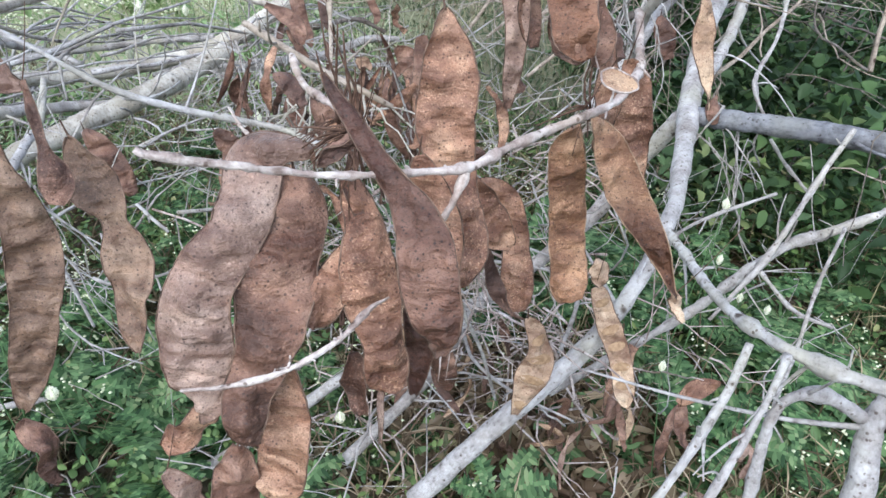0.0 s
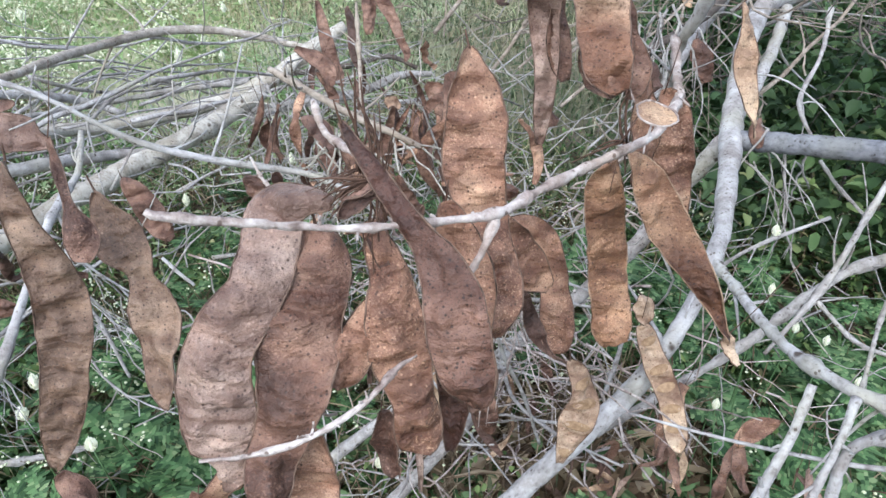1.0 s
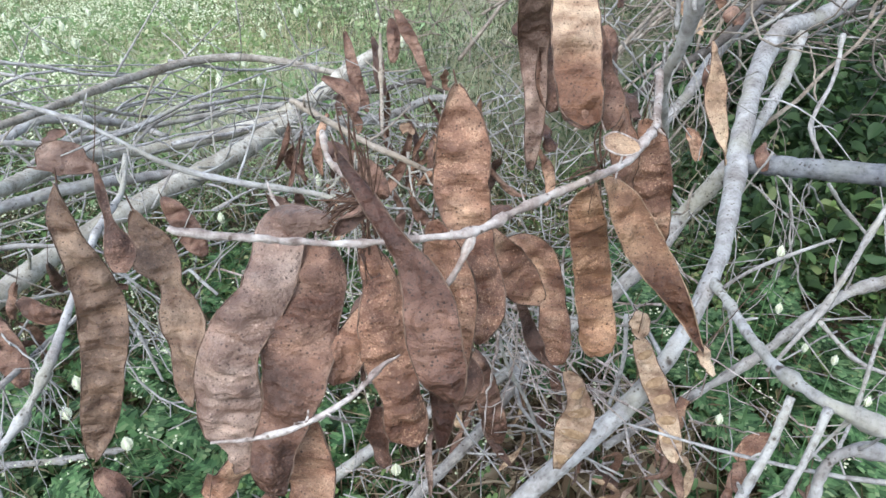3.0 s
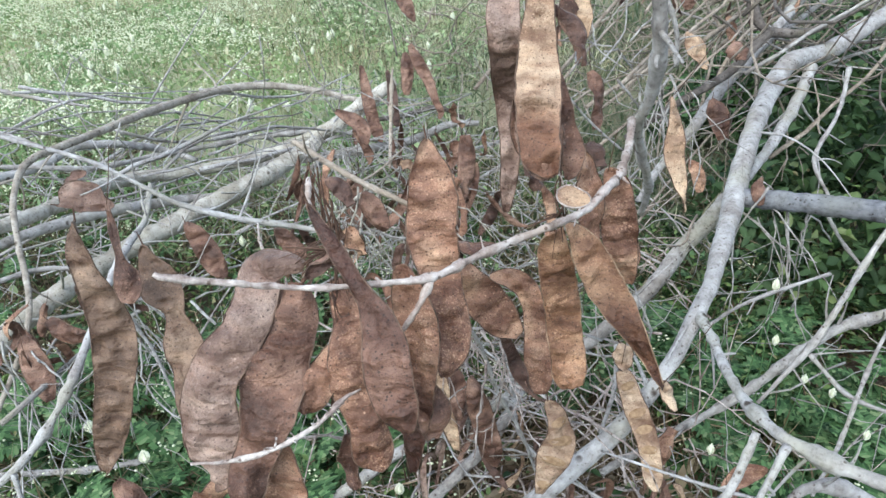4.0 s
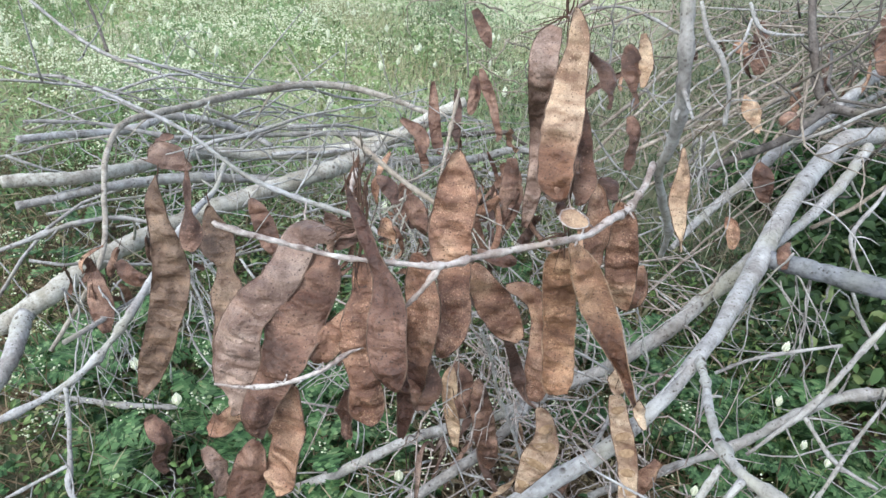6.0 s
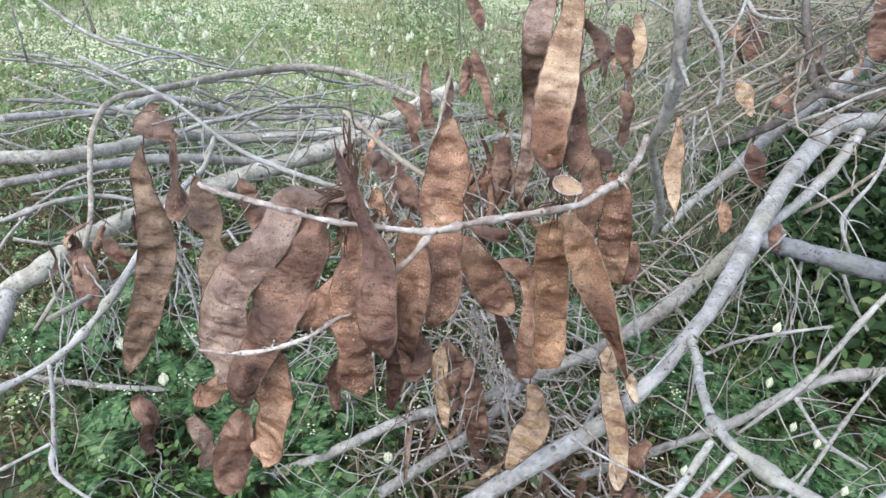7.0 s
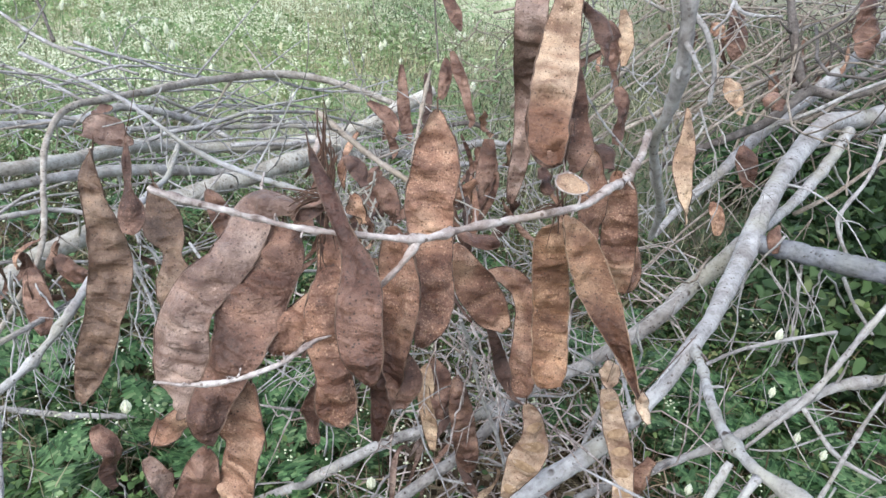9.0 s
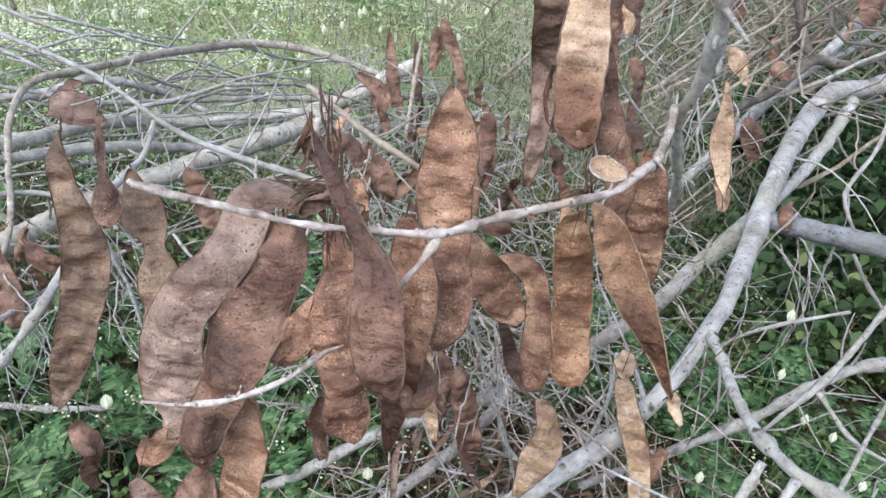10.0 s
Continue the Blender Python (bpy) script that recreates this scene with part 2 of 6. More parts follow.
m, n, l, b = material("soil", 0.95)
v = coords(n, l)
bare = ramp(n, l, grain(n, l, v, 22, 8, 0.7), [(0.3, (0.035, 0.026, 0.02)), (0.5, (0.105, 0.08, 0.062)), (0.7, (0.22, 0.175, 0.14))])
turf = ramp(n, l, grain(n, l, v, 34, 7, 0.7), [(0.3, (0.05, 0.062, 0.03)), (0.5, (0.12, 0.13, 0.065)), (0.7, (0.24, 0.22, 0.14))])
near = mixed(n, l, ramp(n, l, grain(n, l, v, 0.9, 6, 0.6), [(0.44, (0, 0, 0)), (0.56, (0.8, 0.8, 0.8))]), bare, turf)
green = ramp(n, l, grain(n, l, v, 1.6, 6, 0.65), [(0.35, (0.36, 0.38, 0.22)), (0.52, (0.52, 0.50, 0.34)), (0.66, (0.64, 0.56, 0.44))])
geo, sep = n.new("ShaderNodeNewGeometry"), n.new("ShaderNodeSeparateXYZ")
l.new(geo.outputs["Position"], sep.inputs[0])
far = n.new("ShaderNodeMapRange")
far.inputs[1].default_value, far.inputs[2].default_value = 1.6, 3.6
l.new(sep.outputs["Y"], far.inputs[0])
dull = ramp(n, l, grain(n, l, v, 2.2, 6, 0.65), [(0.35, (0.10, 0.11, 0.06)), (0.6, (0.22, 0.20, 0.13))])
side_ = n.new("ShaderNodeMapRange")
side_.inputs[1].default_value, side_.inputs[2].default_value = -1.0, 0.25
l.new(sep.outputs["X"], side_.inputs[0])
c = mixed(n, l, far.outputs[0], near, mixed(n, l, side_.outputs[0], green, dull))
l.new(c, b.inputs["Base Color"])
bumped(n, l, b, grain(n, l, v, 60, 8, 0.75), 0.9, 0.01)
soil = m


# ---- builders ----
def mesh_from(name, verts, faces, mat, smooth=True):
    me = bpy.data.meshes.new(name)
    me.from_pydata([tuple(p) for p in verts], [], [tuple(f) for f in faces])
    me.materials.append(mat)
    me.polygons.foreach_set("use_smooth", [smooth] * len(me.polygons))
    me.update()
    return me


def part(name, me, parent, label=""):
    ob = new(name, me)
    ob.parent = parent
    if label:
        ob["label"] = label
    return ob


def spline(points, steps):
    """Smooth line through the points (any number of columns), evenly stepped along its length."""
    p = np.array(points, float)
    q = np.vstack([2 * p[0] - p[1], p, 2 * p[-1] - p[-2]])
    out = []
    for i in range(1, len(q) - 2):
        for s in np.linspace(0, 1, 24, endpoint=False):
            a, b_, c_, d = q[i - 1], q[i], q[i + 1], q[i + 2]
            out.append(0.5 * (2 * b_ + (c_ - a) * s + (2 * a - 5 * b_ + 4 * c_ - d) * s ** 2 + (3 * b_ - a - 3 * c_ + d) * s ** 3))
    out.append(q[-2])
    out = np.array(out)
    run = np.concatenate([[0], np.cumsum(np.linalg.norm(np.diff(out[:, :3], axis=0), axis=1))])
    even = np.linspace(0, run[-1], steps)
    return np.stack([np.interp(even, run, out[:, k]) for k in range(out.shape[1])], 1), run[-1]


def unit(a):
    return a / np.maximum(np.linalg.norm(a, axis=-1, keepdims=True), 1e-9)


def tube(line, sides, rng, rough=0.06, nodes=0, swell=0.1):
    """Verts and faces of a knotty tube along line (x, y, z, diameter), closed at both ends."""
    c = line[:, :3]
    t = unit(np.gradient(c, axis=0))
    ref = np.array([0.31, 0.2, 0.93])
    side = unit(np.cross(t, ref))
    up = np.cross(side, t)
    n_ = len(c)
    r = line[:, 3] / 2
    r = r * (1 + rough * np.interp(np.arange(n_), np.arange(0, n_ + 6, 3), rng.normal(0, 1, len(np.arange(0, n_ + 6, 3)))))
    for k in range(int(nodes)):
        r = r * (1 + rng.uniform(0.3, 1.0) * swell * np.exp(-((np.arange(n_) - rng.uniform(0, n_)) / rng.uniform(0.8, 1.8)) ** 2))
    verts, faces = [], []
    ang = np.linspace(0, 2 * math.pi, sides, endpoint=False)
    lump = rng.normal(0, rough * 0.7, (n_, sides))
    for i in range(n_):
        for k in range(sides):
            rr = r[i] * (1 + lump[i, k])
            verts.append(c[i] + rr * (math.cos(ang[k]) * side[i] + math.sin(ang[k]) * up[i]))
    for i in range(n_ - 1):
        for k in range(sides):
            a, b_ = i * sides + k, i * sides + (k + 1) % sides
            faces.append((a, b_, b_ + sides, a + sides))
    faces.append(tuple(range(sides - 1, -1, -1)))
    faces.append(tuple(range((n_ - 1) * sides, n_ * sides)))
    return verts, faces


LIMB_LABEL = {"bark_pale": "pale grey bare fallen limb with smooth weathered bark", "bark_beige": "beige-grey bare limb of the fallen tree", "bark_grey": "grey bare fallen limb with flaking dry bark",
              "bark_dark": "dark grey dead limb in the fallen crown", "bark_slate": "slate-grey bare limb forking from the pale limb", "bark_tawny": "long arched grey-brown bare limb over the meadow", "bark_twig": "thin brown dry twig among hanging pods"}
FACING = np.array([0.16, -0.82, 0.55])


def limb(name, mat, points, spurs=0, key=0):
    """One fallen limb or twig: a tapered knotty tube with its broken side twigs."""
    rng = np.random.default_rng(100 + key)
    length = sum(math.dist(a[:3], b_[:3]) for a, b_ in zip(points, points[1:]))
    thick = max(p[3] for p in points)
    line, run = spline(points, int(max(14, min(130, length / (0.0035 if mat is bark_twig else 0.007)))))
    wob = np.cumsum(rng.normal(0, 1, (len(line), 3)), 0)
    wob -= np.linspace(0, 1, len(line))[:, None] * wob[-1] + (1 - np.linspace(0, 1, len(line)))[:, None] * wob[0]
    line[:, :3] += wob * thick * 0.02
    origin = line[0, :3].copy()
    line[:, :3] -= origin
    sides = 14 if thick > 0.02 else 10 if thick > 0.01 else 7
    ob = new(name, mesh_from(name, *tube(line, sides, rng, 0.035 if thick > 0.02 else 0.15 if mat is bark_twig else 0.09, length / (0.012 if mat is bark_twig else 0.05), 0.05 if thick > 0.02 else 0.34), mat))
    ob.location = origin
    what = LIMB_LABEL[mat.name] if name == "fallen_limb" else {"bark_pale": "thin pale bare twig lying across the limbs", "bark_grey": "thin grey dry twig of the fallen crown",
                                                              "bark_dark": "thin dark dead twig over the meadow", "bark_brown": "short brown broken twig among small pods", "bark_twig": LIMB_LABEL["bark_twig"]}[mat.name]
    tagged(ob, what, "branch" if name == "fallen_limb" else "twig", "limbs of the fallen tree")
    for k in range(spurs):
        i = int(rng.uniform(0.08, 0.94) * (len(line) - 1))
        t = unit(line[min(i + 1, len(line) - 1), :3] - line[i - 1, :3])
        d = rng.normal(0, 1, 3)
        d = unit(np.cross(t, d) + t * rng.uniform(0.2, 0.9) * rng.choice([-1, 1]))
        long_ = rng.uniform(0.03, 0.13) * (1.6 if thick > 0.02 else 0.09 if mat is bark_twig else 0.55)
        w = min(line[i, 3] * 0.4, rng.uniform(0.003, 0.007))
        bend = rng.normal(0, 0.35, 3)
        pts = [(*(line[i, :3] + d * s * long_ + bend * long_ * s * s), w * (1 - 0.65 * s) + 0.0006) for s in (0, 0.35, 0.7, 1.0)]
        sl, _ = spline(pts, 9)
        part("side_twig", mesh_from("side_twig", *tube(sl, 6, rng, 0.08), mat), ob)
    return ob


POD_LABEL = {"pod_skin_mauve": "large dry mauve-brown seed pod, weathered and wrinkled", "pod_skin_rust": "dry rust-brown flat seed pod hanging from a twig",
             "pod_skin_tan": "dry orange-tan speckled seed pod hanging in the bunch", "pod_skin_straw": "sun-bleached straw-brown seed pod hanging from a branch",
             "pod_skin_cream": "small pale cream dry pod with seed marks", "pod_skin_olive": "long khaki-brown dry seed pod hanging by its tip", "pod_skin_dark": "dark brown shrivelled pod shape, curled at the edge",
             "pod_skin_twisted": "mauve-brown twisted seed pod with a dark pointed end", "pod_skin_tipped": "orange-tan flat seed pod with a dark tip",
             "pod_skin_golden": "golden-tan flat seed pod with a pale raised rim", "pod_skin_gilt": "golden-tan seed pod narrowing to a dark curled tip",
             "pod_skin_bleached": "sun-bleached straw-coloured seed pod, brown at its lower end"}


def seed_pod(mat, points, seeds=5, turn=0, key=0, marks=False):
    """A flat dry pod: two thin valves over a row of seeds, wavy darker seams and a short stalk."""
    rng = np.random.default_rng(500 + key)
    line, run = spline([(*p[:3], p[3] ** 2) for p in points], int(max(24, min(120, sum(math.dist(a[:3], b_[:3]) for a, b_ in zip(points, points[1:])) / 0.0018))))
    line[:, 3] = np.sqrt(np.maximum(line[:, 3], 2e-6))
    origin = line[0, :3].copy()
    c = line[:, :3] - origin
    n_ = len(c)
    s = np.linspace(0, 1, n_)
    t = unit(np.gradient(c, axis=0))
    face = unit(FACING)
    side = unit(np.cross(t, face))
    nor = np.cross(side, t)
    curl = 0.16 if line[:, 3].max() > 0.024 else 0.5
    a = np.radians(turn) * (0.5 + s) + curl * np.sin(s * rng.uniform(4, 7) + rng.uniform(0, 6))
    side, nor = np.cos(a)[:, None] * side + np.sin(a)[:, None] * nor, np.cos(a)[:, None] * nor - np.sin(a)[:, None] * side
    w = line[:, 3].copy()
    top = w.max()
    # seeds, unevenly spaced, most of them swelling, some fallen flat
    at = (np.arange(seeds) + 0.5 + rng.uniform(-0.22, 0.22, seeds)) / seeds
    at = 0.08 + 0.86 * at
    size = rng.uniform(0.35, 1.0, seeds) * rng.choice([1, 1, 1, -0.5], seeds)
    gap = 0.5 / max(seeds, 1)
    wave = np.zeros(n_)
    for p, z in zip(at, size):
        wave += np.exp(-((s - p) / (0.62 * gap)) ** 2)
    edge_l = 1 + 0.05 * (wave - 0.55) + 0.03 * np.interp(s, np.linspace(0, 1, 14), rng.normal(0, 1, 14))
    edge_r = 1 + 0.05 * (wave - 0.55) + 0.03 * np.interp(s, np.linspace(0, 1, 14), rng.normal(0, 1, 14))
    cols = 21 if top > 0.026 else 13 if top > 0.02 else 9
    u = np.sin(np.linspace(-1, 1, cols) * math.pi / 2)
    U, S = np.meshgrid(u, s)
    half = np.where(U < 0, (w * edge_l)[:, None], (w * edge_r)[:, None]) / 2
    slim = np.minimum(1.0, w / (0.45 * top))[:, None]
    puff = (0.05 * top * slim) * (1 - U ** 2) ** 0.8
    lumps = np.zeros_like(U)
    for p, z in zip(at, size):
        off = rng.uniform(-0.3, 0.3)
        lumps += z * np.exp(-((S - p) / (0.5 * gap)) ** 2 - ((U - off) / 0.52) ** 2)
        lumps -= 0.45 * abs(z) * np.exp(-((S - p - gap * 0.9) / (0.24 * gap)) ** 2) * (1 - U ** 2)
    lumps *= 0.145 * top * slim
    patchy = np.clip(np.interp(s, np.linspace(0, 1, 8), rng.uniform(-0.3, 1.2, 8)), 0, 1)[:, None]
    rip = 0.013 * top * patchy * np.sin(S * seeds * rng.uniform(9, 16) + 2.4 * np.sin(U * 2.6 + S * 11) + 1.5 * np.sin(S * 23)) * (1 - np.abs(U) ** 3) * slim
    warp = 0.07 * top * np.interp(s, np.linspace(0, 1, 9), rng.normal(0, 1, 9))[:, None] * U + (0.10 if top > 0.022 else 0.34) * top * rng.uniform(-1, 1) * U ** 2
    warp = warp + 0.05 * top * np.sin(S * rng.uniform(9, 14) + rng.uniform(0, 6)) * U * np.abs(U)
    # hollows at two sizes, and creases running mostly across the pod
    X, Y = (S * run).ravel() / top, (U * half).ravel() / top
    soft = np.array([noise.noise(Vector((x * 1.9, y * 2.4, key * 3.1))) for x, y in zip(X, Y)]).reshape(U.shape)
    fold = np.array([noise.noise(Vector((x * 6.5 + 1.3 * y, y * 2.2, key * 5.3 + 9))) for x, y in zip(X, Y)]).reshape(U.shape)
    dry = np.clip(0.35 + 0.9 * (S - 0.35) + soft, 0.05, 1.2)
    mid = np.array([noise.noise(Vector((x * 4.2, y * 4.6, key * 2.7 + 40))) for x, y in zip(X, Y)]).reshape(U.shape)
    fine = (0.17 * top * soft + 0.085 * top * dry * mid - 0.055 * top * dry * np.exp(-(fold / 0.15) ** 2) + 0.03 * top * dry * fold) * (1 - np.abs(U) ** 4) * slim + rng.normal(0, 0.004 * top, U.shape) * slim
    front = c[:, None, :] + side[:, None, :] * (U * half)[..., None] + nor[:, None, :] * (warp + puff + lumps + rip + fine)[..., None]
    back = c[:, None, :] + side[:, None, :] * (U * half)[..., None] + nor[:, None, :] * (warp - puff + 0.55 * lumps)[..., None]
    verts = np.concatenate([front.reshape(-1, 3), back.reshape(-1, 3)])
    N = n_ * cols
    faces = []
    for i in range(n_ - 1):
        for k in range(cols - 1):
            q = i * cols + k
            faces.append((q, q + cols, q + cols + 1, q + 1))
            faces.append((N + q, N + q + 1, N + q + cols + 1, N + q + cols))
    for k in range(cols - 1):
        faces.append((k, k + 1, N + k + 1, N + k))
        q = (n_ - 1) * cols + k
        faces.append((q + 1, q, N + q, N + q + 1))
    for i in range(n_ - 1):
        q = i * cols
        faces.append((q + cols, q, N + q, N + q + cols))
        q = i * cols + cols - 1
        faces.append((q, q + cols, N + q + cols, N + q))
    root = new("seed_pod")
    root.location, root.empty_display_size = origin, 0.01
    tagged(root, POD_LABEL[mat.name], "seed pod", "dry pods hanging on the fallen tree")
    part("shell", mesh_from("shell", verts, faces, mat), root)
    for edge in (0, cols - 1):
        rim = (front[:, edge] + back[:, edge]) / 2
        rl = np.concatenate([rim, np.full((n_, 1), 0.0007 + 0.013 * top)], 1)
        pale = mat.name in ("pod_skin_golden", "pod_skin_gilt")
        part("seam", mesh_from("seam", *tube(rl[::2] if n_ > 30 else rl, 5, rng, 0.15), seam_tan if pale else seam_dark), root, "pale tan raised seam" if pale else "thin dark seam")
    for p in at if marks else ():
        q = np.array([(p, 0.0)] + [(p + 0.36 * gap * math.sin(g), 0.78 * math.cos(g)) for g in np.linspace(0, 2 * math.pi, 13)[:12]])
        i, k = q[:, 0] * (n_ - 1), np.interp(q[:, 1], u, np.arange(cols))
        i0, k0 = np.clip(i.astype(int), 0, n_ - 2), np.clip(k.astype(int), 0, cols - 2)
        fi, fk = (i - i0)[:, None], (k - k0)[:, None]
        surf = (front[i0, k0] * (1 - fi) + front[i0 + 1, k0] * fi) * (1 - fk) + (front[i0, k0 + 1] * (1 - fi) + front[i0 + 1, k0 + 1] * fi) * fk
        surf = surf + nor[i0] * np.array([0.0016] + [0.0010] * 12)[:, None]
        part("seed_mark", mesh_from("seed_mark", surf, [(0, 1 + h, 1 + (h + 1) % 12) for h in range(12)], mark_brown), root, "brown seed mark")
    d = -t[0] * 0.6 + np.array([0, 0, 0.4]) + rng.normal(0, 0.25, 3)
    long_ = min(0.010, 0.2 * top + 0.003)
    thin = 0.0008 + 0.03 * top
    if top < 0.034 and run > 2.2 * top and t[0, 2] < -0.3:
        # the small ones hang on long thin stalks from the twigs above
        long_, thin = rng.uniform(0.025, 0.06), 0.0011
        d = np.array([0, 0, 1.0]) + rng.normal(0, 0.35, 3)
    sl, _ = spline([(*(d * f * long_ + np.array([0, 0, 0.2]) * f * f * long_), thin * (1 - 0.45 * f)) for f in (-0.15, 0.3, 0.65, 1)], 8)
    part("stalk", mesh_from("stalk", *tube(sl, 6, rng, 0.1), stalk_brown), root, "thin dry stalk")
    return root


def leaves(name, centres, length, width, pitch, mat, rng, label, category, curl=0.0):
    """Very many small folded leaves as one mesh: kind stuff. With curl, longer-sided leaves that roll along their length."""
    n_ = len(centres)
    yaw = rng.uniform(0, 2 * math.pi, n_)
    pit = rng.normal(pitch[0], pitch[1], n_)
    L = length * rng.uniform(0.6, 1.35, n_)
    W = width * rng.uniform(0.7, 1.3, n_)
    d = np.stack([np.cos(yaw) * np.cos(pit), np.sin(yaw) * np.cos(pit), np.sin(pit)], 1)
    sd = np.stack([-np.sin(yaw), np.cos(yaw), rng.normal(0, 0.35, n_)], 1)
    up = np.cross(d, sd)
    c = np.asarray(centres)
    droop = np.array([0, 0, -1.0]) * (0.18 * L)[:, None]
    if curl:
        bend = rng.normal(0, curl, n_) * L
        roll = rng.normal(0.25, 0.3, n_) * W
        rows_ = []
        for f, wd in ((0.0, 0.10), (0.22, 0.8), (0.5, 1.0), (0.78, 0.72), (1.0, 0.06)):
            mid = c + d * (f * L)[:, None] + up * (bend * f * f)[:, None] + droop * f * f
            jag = 1 + rng.normal(0, 0.14, (2, n_))
            rows_ += [mid + sd * (wd * W * jag[0] / 2)[:, None] + up * (roll * wd)[:, None], mid, mid - sd * (wd * W * jag[1] / 2)[:, None] + up * (roll * wd)[:, None]]
        verts = np.stack(rows_, 1).reshape(-1, 3)
        base = (np.arange(n_) * 15)[:, None]
        f = np.concatenate([base + np.array(q) for i in (0, 3, 6, 9) for q in ([i, i + 1, i + 4, i + 3], [i + 1, i + 2, i + 5, i + 4])], 0)
        return tagged(new(name, mesh_from(name, verts, f, mat)), label, category, kind="stuff")
    pts = [c, c + d * (0.42 * L)[:, None] + sd * (W / 2)[:, None] + up * (0.16 * W)[:, None], c + d * (0.5 * L)[:, None] - up * (0.02 * W)[:, None],
           c + d * (0.42 * L)[:, None] - sd * (W / 2)[:, None] + up * (0.16 * W)[:, None], c + d * L[:, None] + droop]
    verts = np.stack(pts, 1).reshape(-1, 3)
    base = (np.arange(n_) * 5)[:, None]
    f = np.concatenate([base + np.array([k]) for k in ((0, 2, 1), (0, 3, 2), (1, 2, 4), (2, 3, 4))], 0)
    ob = new(name, mesh_from(name, verts, f, mat, False))
    return tagged(ob, label, category, kind="stuff")


def height(x, y):
    return 0.10 + 0.025 * np.sin(1.7 * x + 0.6) * np.cos(1.3 * y) + 0.012 * np.sin(5.1 * x + 2.0 * y)


# ---- ground ----
gx = np.concatenate([-np.geomspace(400, 4.2, 22), np.linspace(-4, 4, 150), np.geomspace(4.2, 400, 22)])
gy = np.concatenate([-np.geomspace(400, 1.2, 16), np.linspace(-1, 6, 140), np.geomspace(6.2, 400, 22)])
GX, GY = np.meshgrid(gx, gy)
rng = np.random.default_rng(7)
calm = np.clip(1 - (np.hypot(GX, GY) - 8) / 10, 0, 1)
GZ = np.where(calm > 0, height(GX, GY), 0.1) + rng.normal(0, 0.006, GX.shape) * calm
nx = len(gx)
gv = np.stack([GX, GY, GZ], -1).reshape(-1, 3)
gf = [(j * nx + i, j * nx + i + 1, (j + 1) * nx + i + 1, (j + 1) * nx + i) for j in range(len(gy) - 1) for i in range(nx - 1)]
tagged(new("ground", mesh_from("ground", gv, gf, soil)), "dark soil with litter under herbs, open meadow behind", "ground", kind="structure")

# ---- fallen limbs and twigs ----
limb("fallen_limb", bark_pale, [(0.057, 0.539, 0.369, 0.0272), (0.150, 0.579, 0.470, 0.0252), (0.212, 0.609, 0.532, 0.0259), (0.266, 0.641, 0.581, 0.0236), (0.307, 0.681, 0.627, 0.0216), (0.361, 0.767, 0.694, 0.0223), (0.403, 0.888, 0.712, 0.0257), (0.449, 1.048, 0.740, 0.0353), (0.501, 1.205, 0.780, 0.0329), (0.575, 1.408, 0.812, 0.0400), (0.629, 1.506, 0.844, 0.0384), (0.736, 1.611, 0.848, 0.0386), (0.874, 1.726, 0.901, 0.0398), (1.064, 1.860, 0.969, 0.0411)], spurs=7, key=1)
limb("fallen_limb", bark_grey, [(0.443, 1.049, 0.730, 0.0302), (0.391, 1.069, 0.632, 0.0294), (0.329, 0.998, 0.568, 0.0262), (0.233, 0.944, 0.487, 0.0236), (0.093, 0.867, 0.400, 0.0209), (-0.030, 0.812, 0.353, 0.0194), (-0.185, 0.751, 0.249, 0.0198), (-0.312, 0.693, 0.171, 0.0200)], spurs=6, key=2)
limb("fallen_limb", bark_slate, [(0.437, 1.047, 0.739, 0.0300), (0.526, 1.020, 0.746, 0.0320), (0.658, 0.978, 0.752, 0.0340), (0.791, 0.937, 0.747, 0.0370), (0.915, 0.899, 0.737, 0.0380)], spurs=3, key=3)
limb("fallen_limb", bark_pale, [(0.358, 0.763, 0.691, 0.0153), (0.366, 0.676, 0.699, 0.0123), (0.370, 0.555, 0.721, 0.0115), (0.385, 0.469, 0.749, 0.0119), (0.413, 0.441, 0.752, 0.0125), (0.453, 0.415, 0.755, 0.0130), (0.507, 0.388, 0.752, 0.0134)], spurs=5, key=4)
limb("fallen_limb", bark_pale, [(0.474, 1.109, 0.734, 0.0164), (0.536, 1.241, 0.739, 0.0193), (0.619, 1.405, 0.774, 0.0226), (0.674, 1.531, 0.832, 0.0237)], spurs=3, key=5)
limb("fallen_limb", bark_pale, [(0.314, 1.213, 0.641, 0.0109), (0.353, 1.278, 0.682, 0.0159), (0.408, 1.351, 0.729, 0.0211), (0.495, 1.483, 0.807, 0.0237), (0.638, 1.727, 0.879, 0.0280), (0.757, 1.914, 0.961, 0.0298)], spurs=4, key=6)
limb("fallen_limb", bark_dark, [(0.281, 1.277, 0.748, 0.0098), (0.371, 1.330, 0.801, 0.0147), (0.476, 1.407, 0.845, 0.0183), (0.538, 1.470, 0.888, 0.0202), (0.572, 1.503, 0.909, 0.0220), (0.644, 1.531, 0.905, 0.0171), (0.734, 1.611, 0.921, 0.0123)], spurs=5, key=7)
limb("fallen_limb", bark_dark, [(0.571, 1.500, 0.906, 0.0186), (0.539, 1.507, 0.934, 0.0169), (0.504, 1.560, 1.027, 0.0171), (0.482, 1.619, 1.123, 0.0155)], spurs=3, key=8)
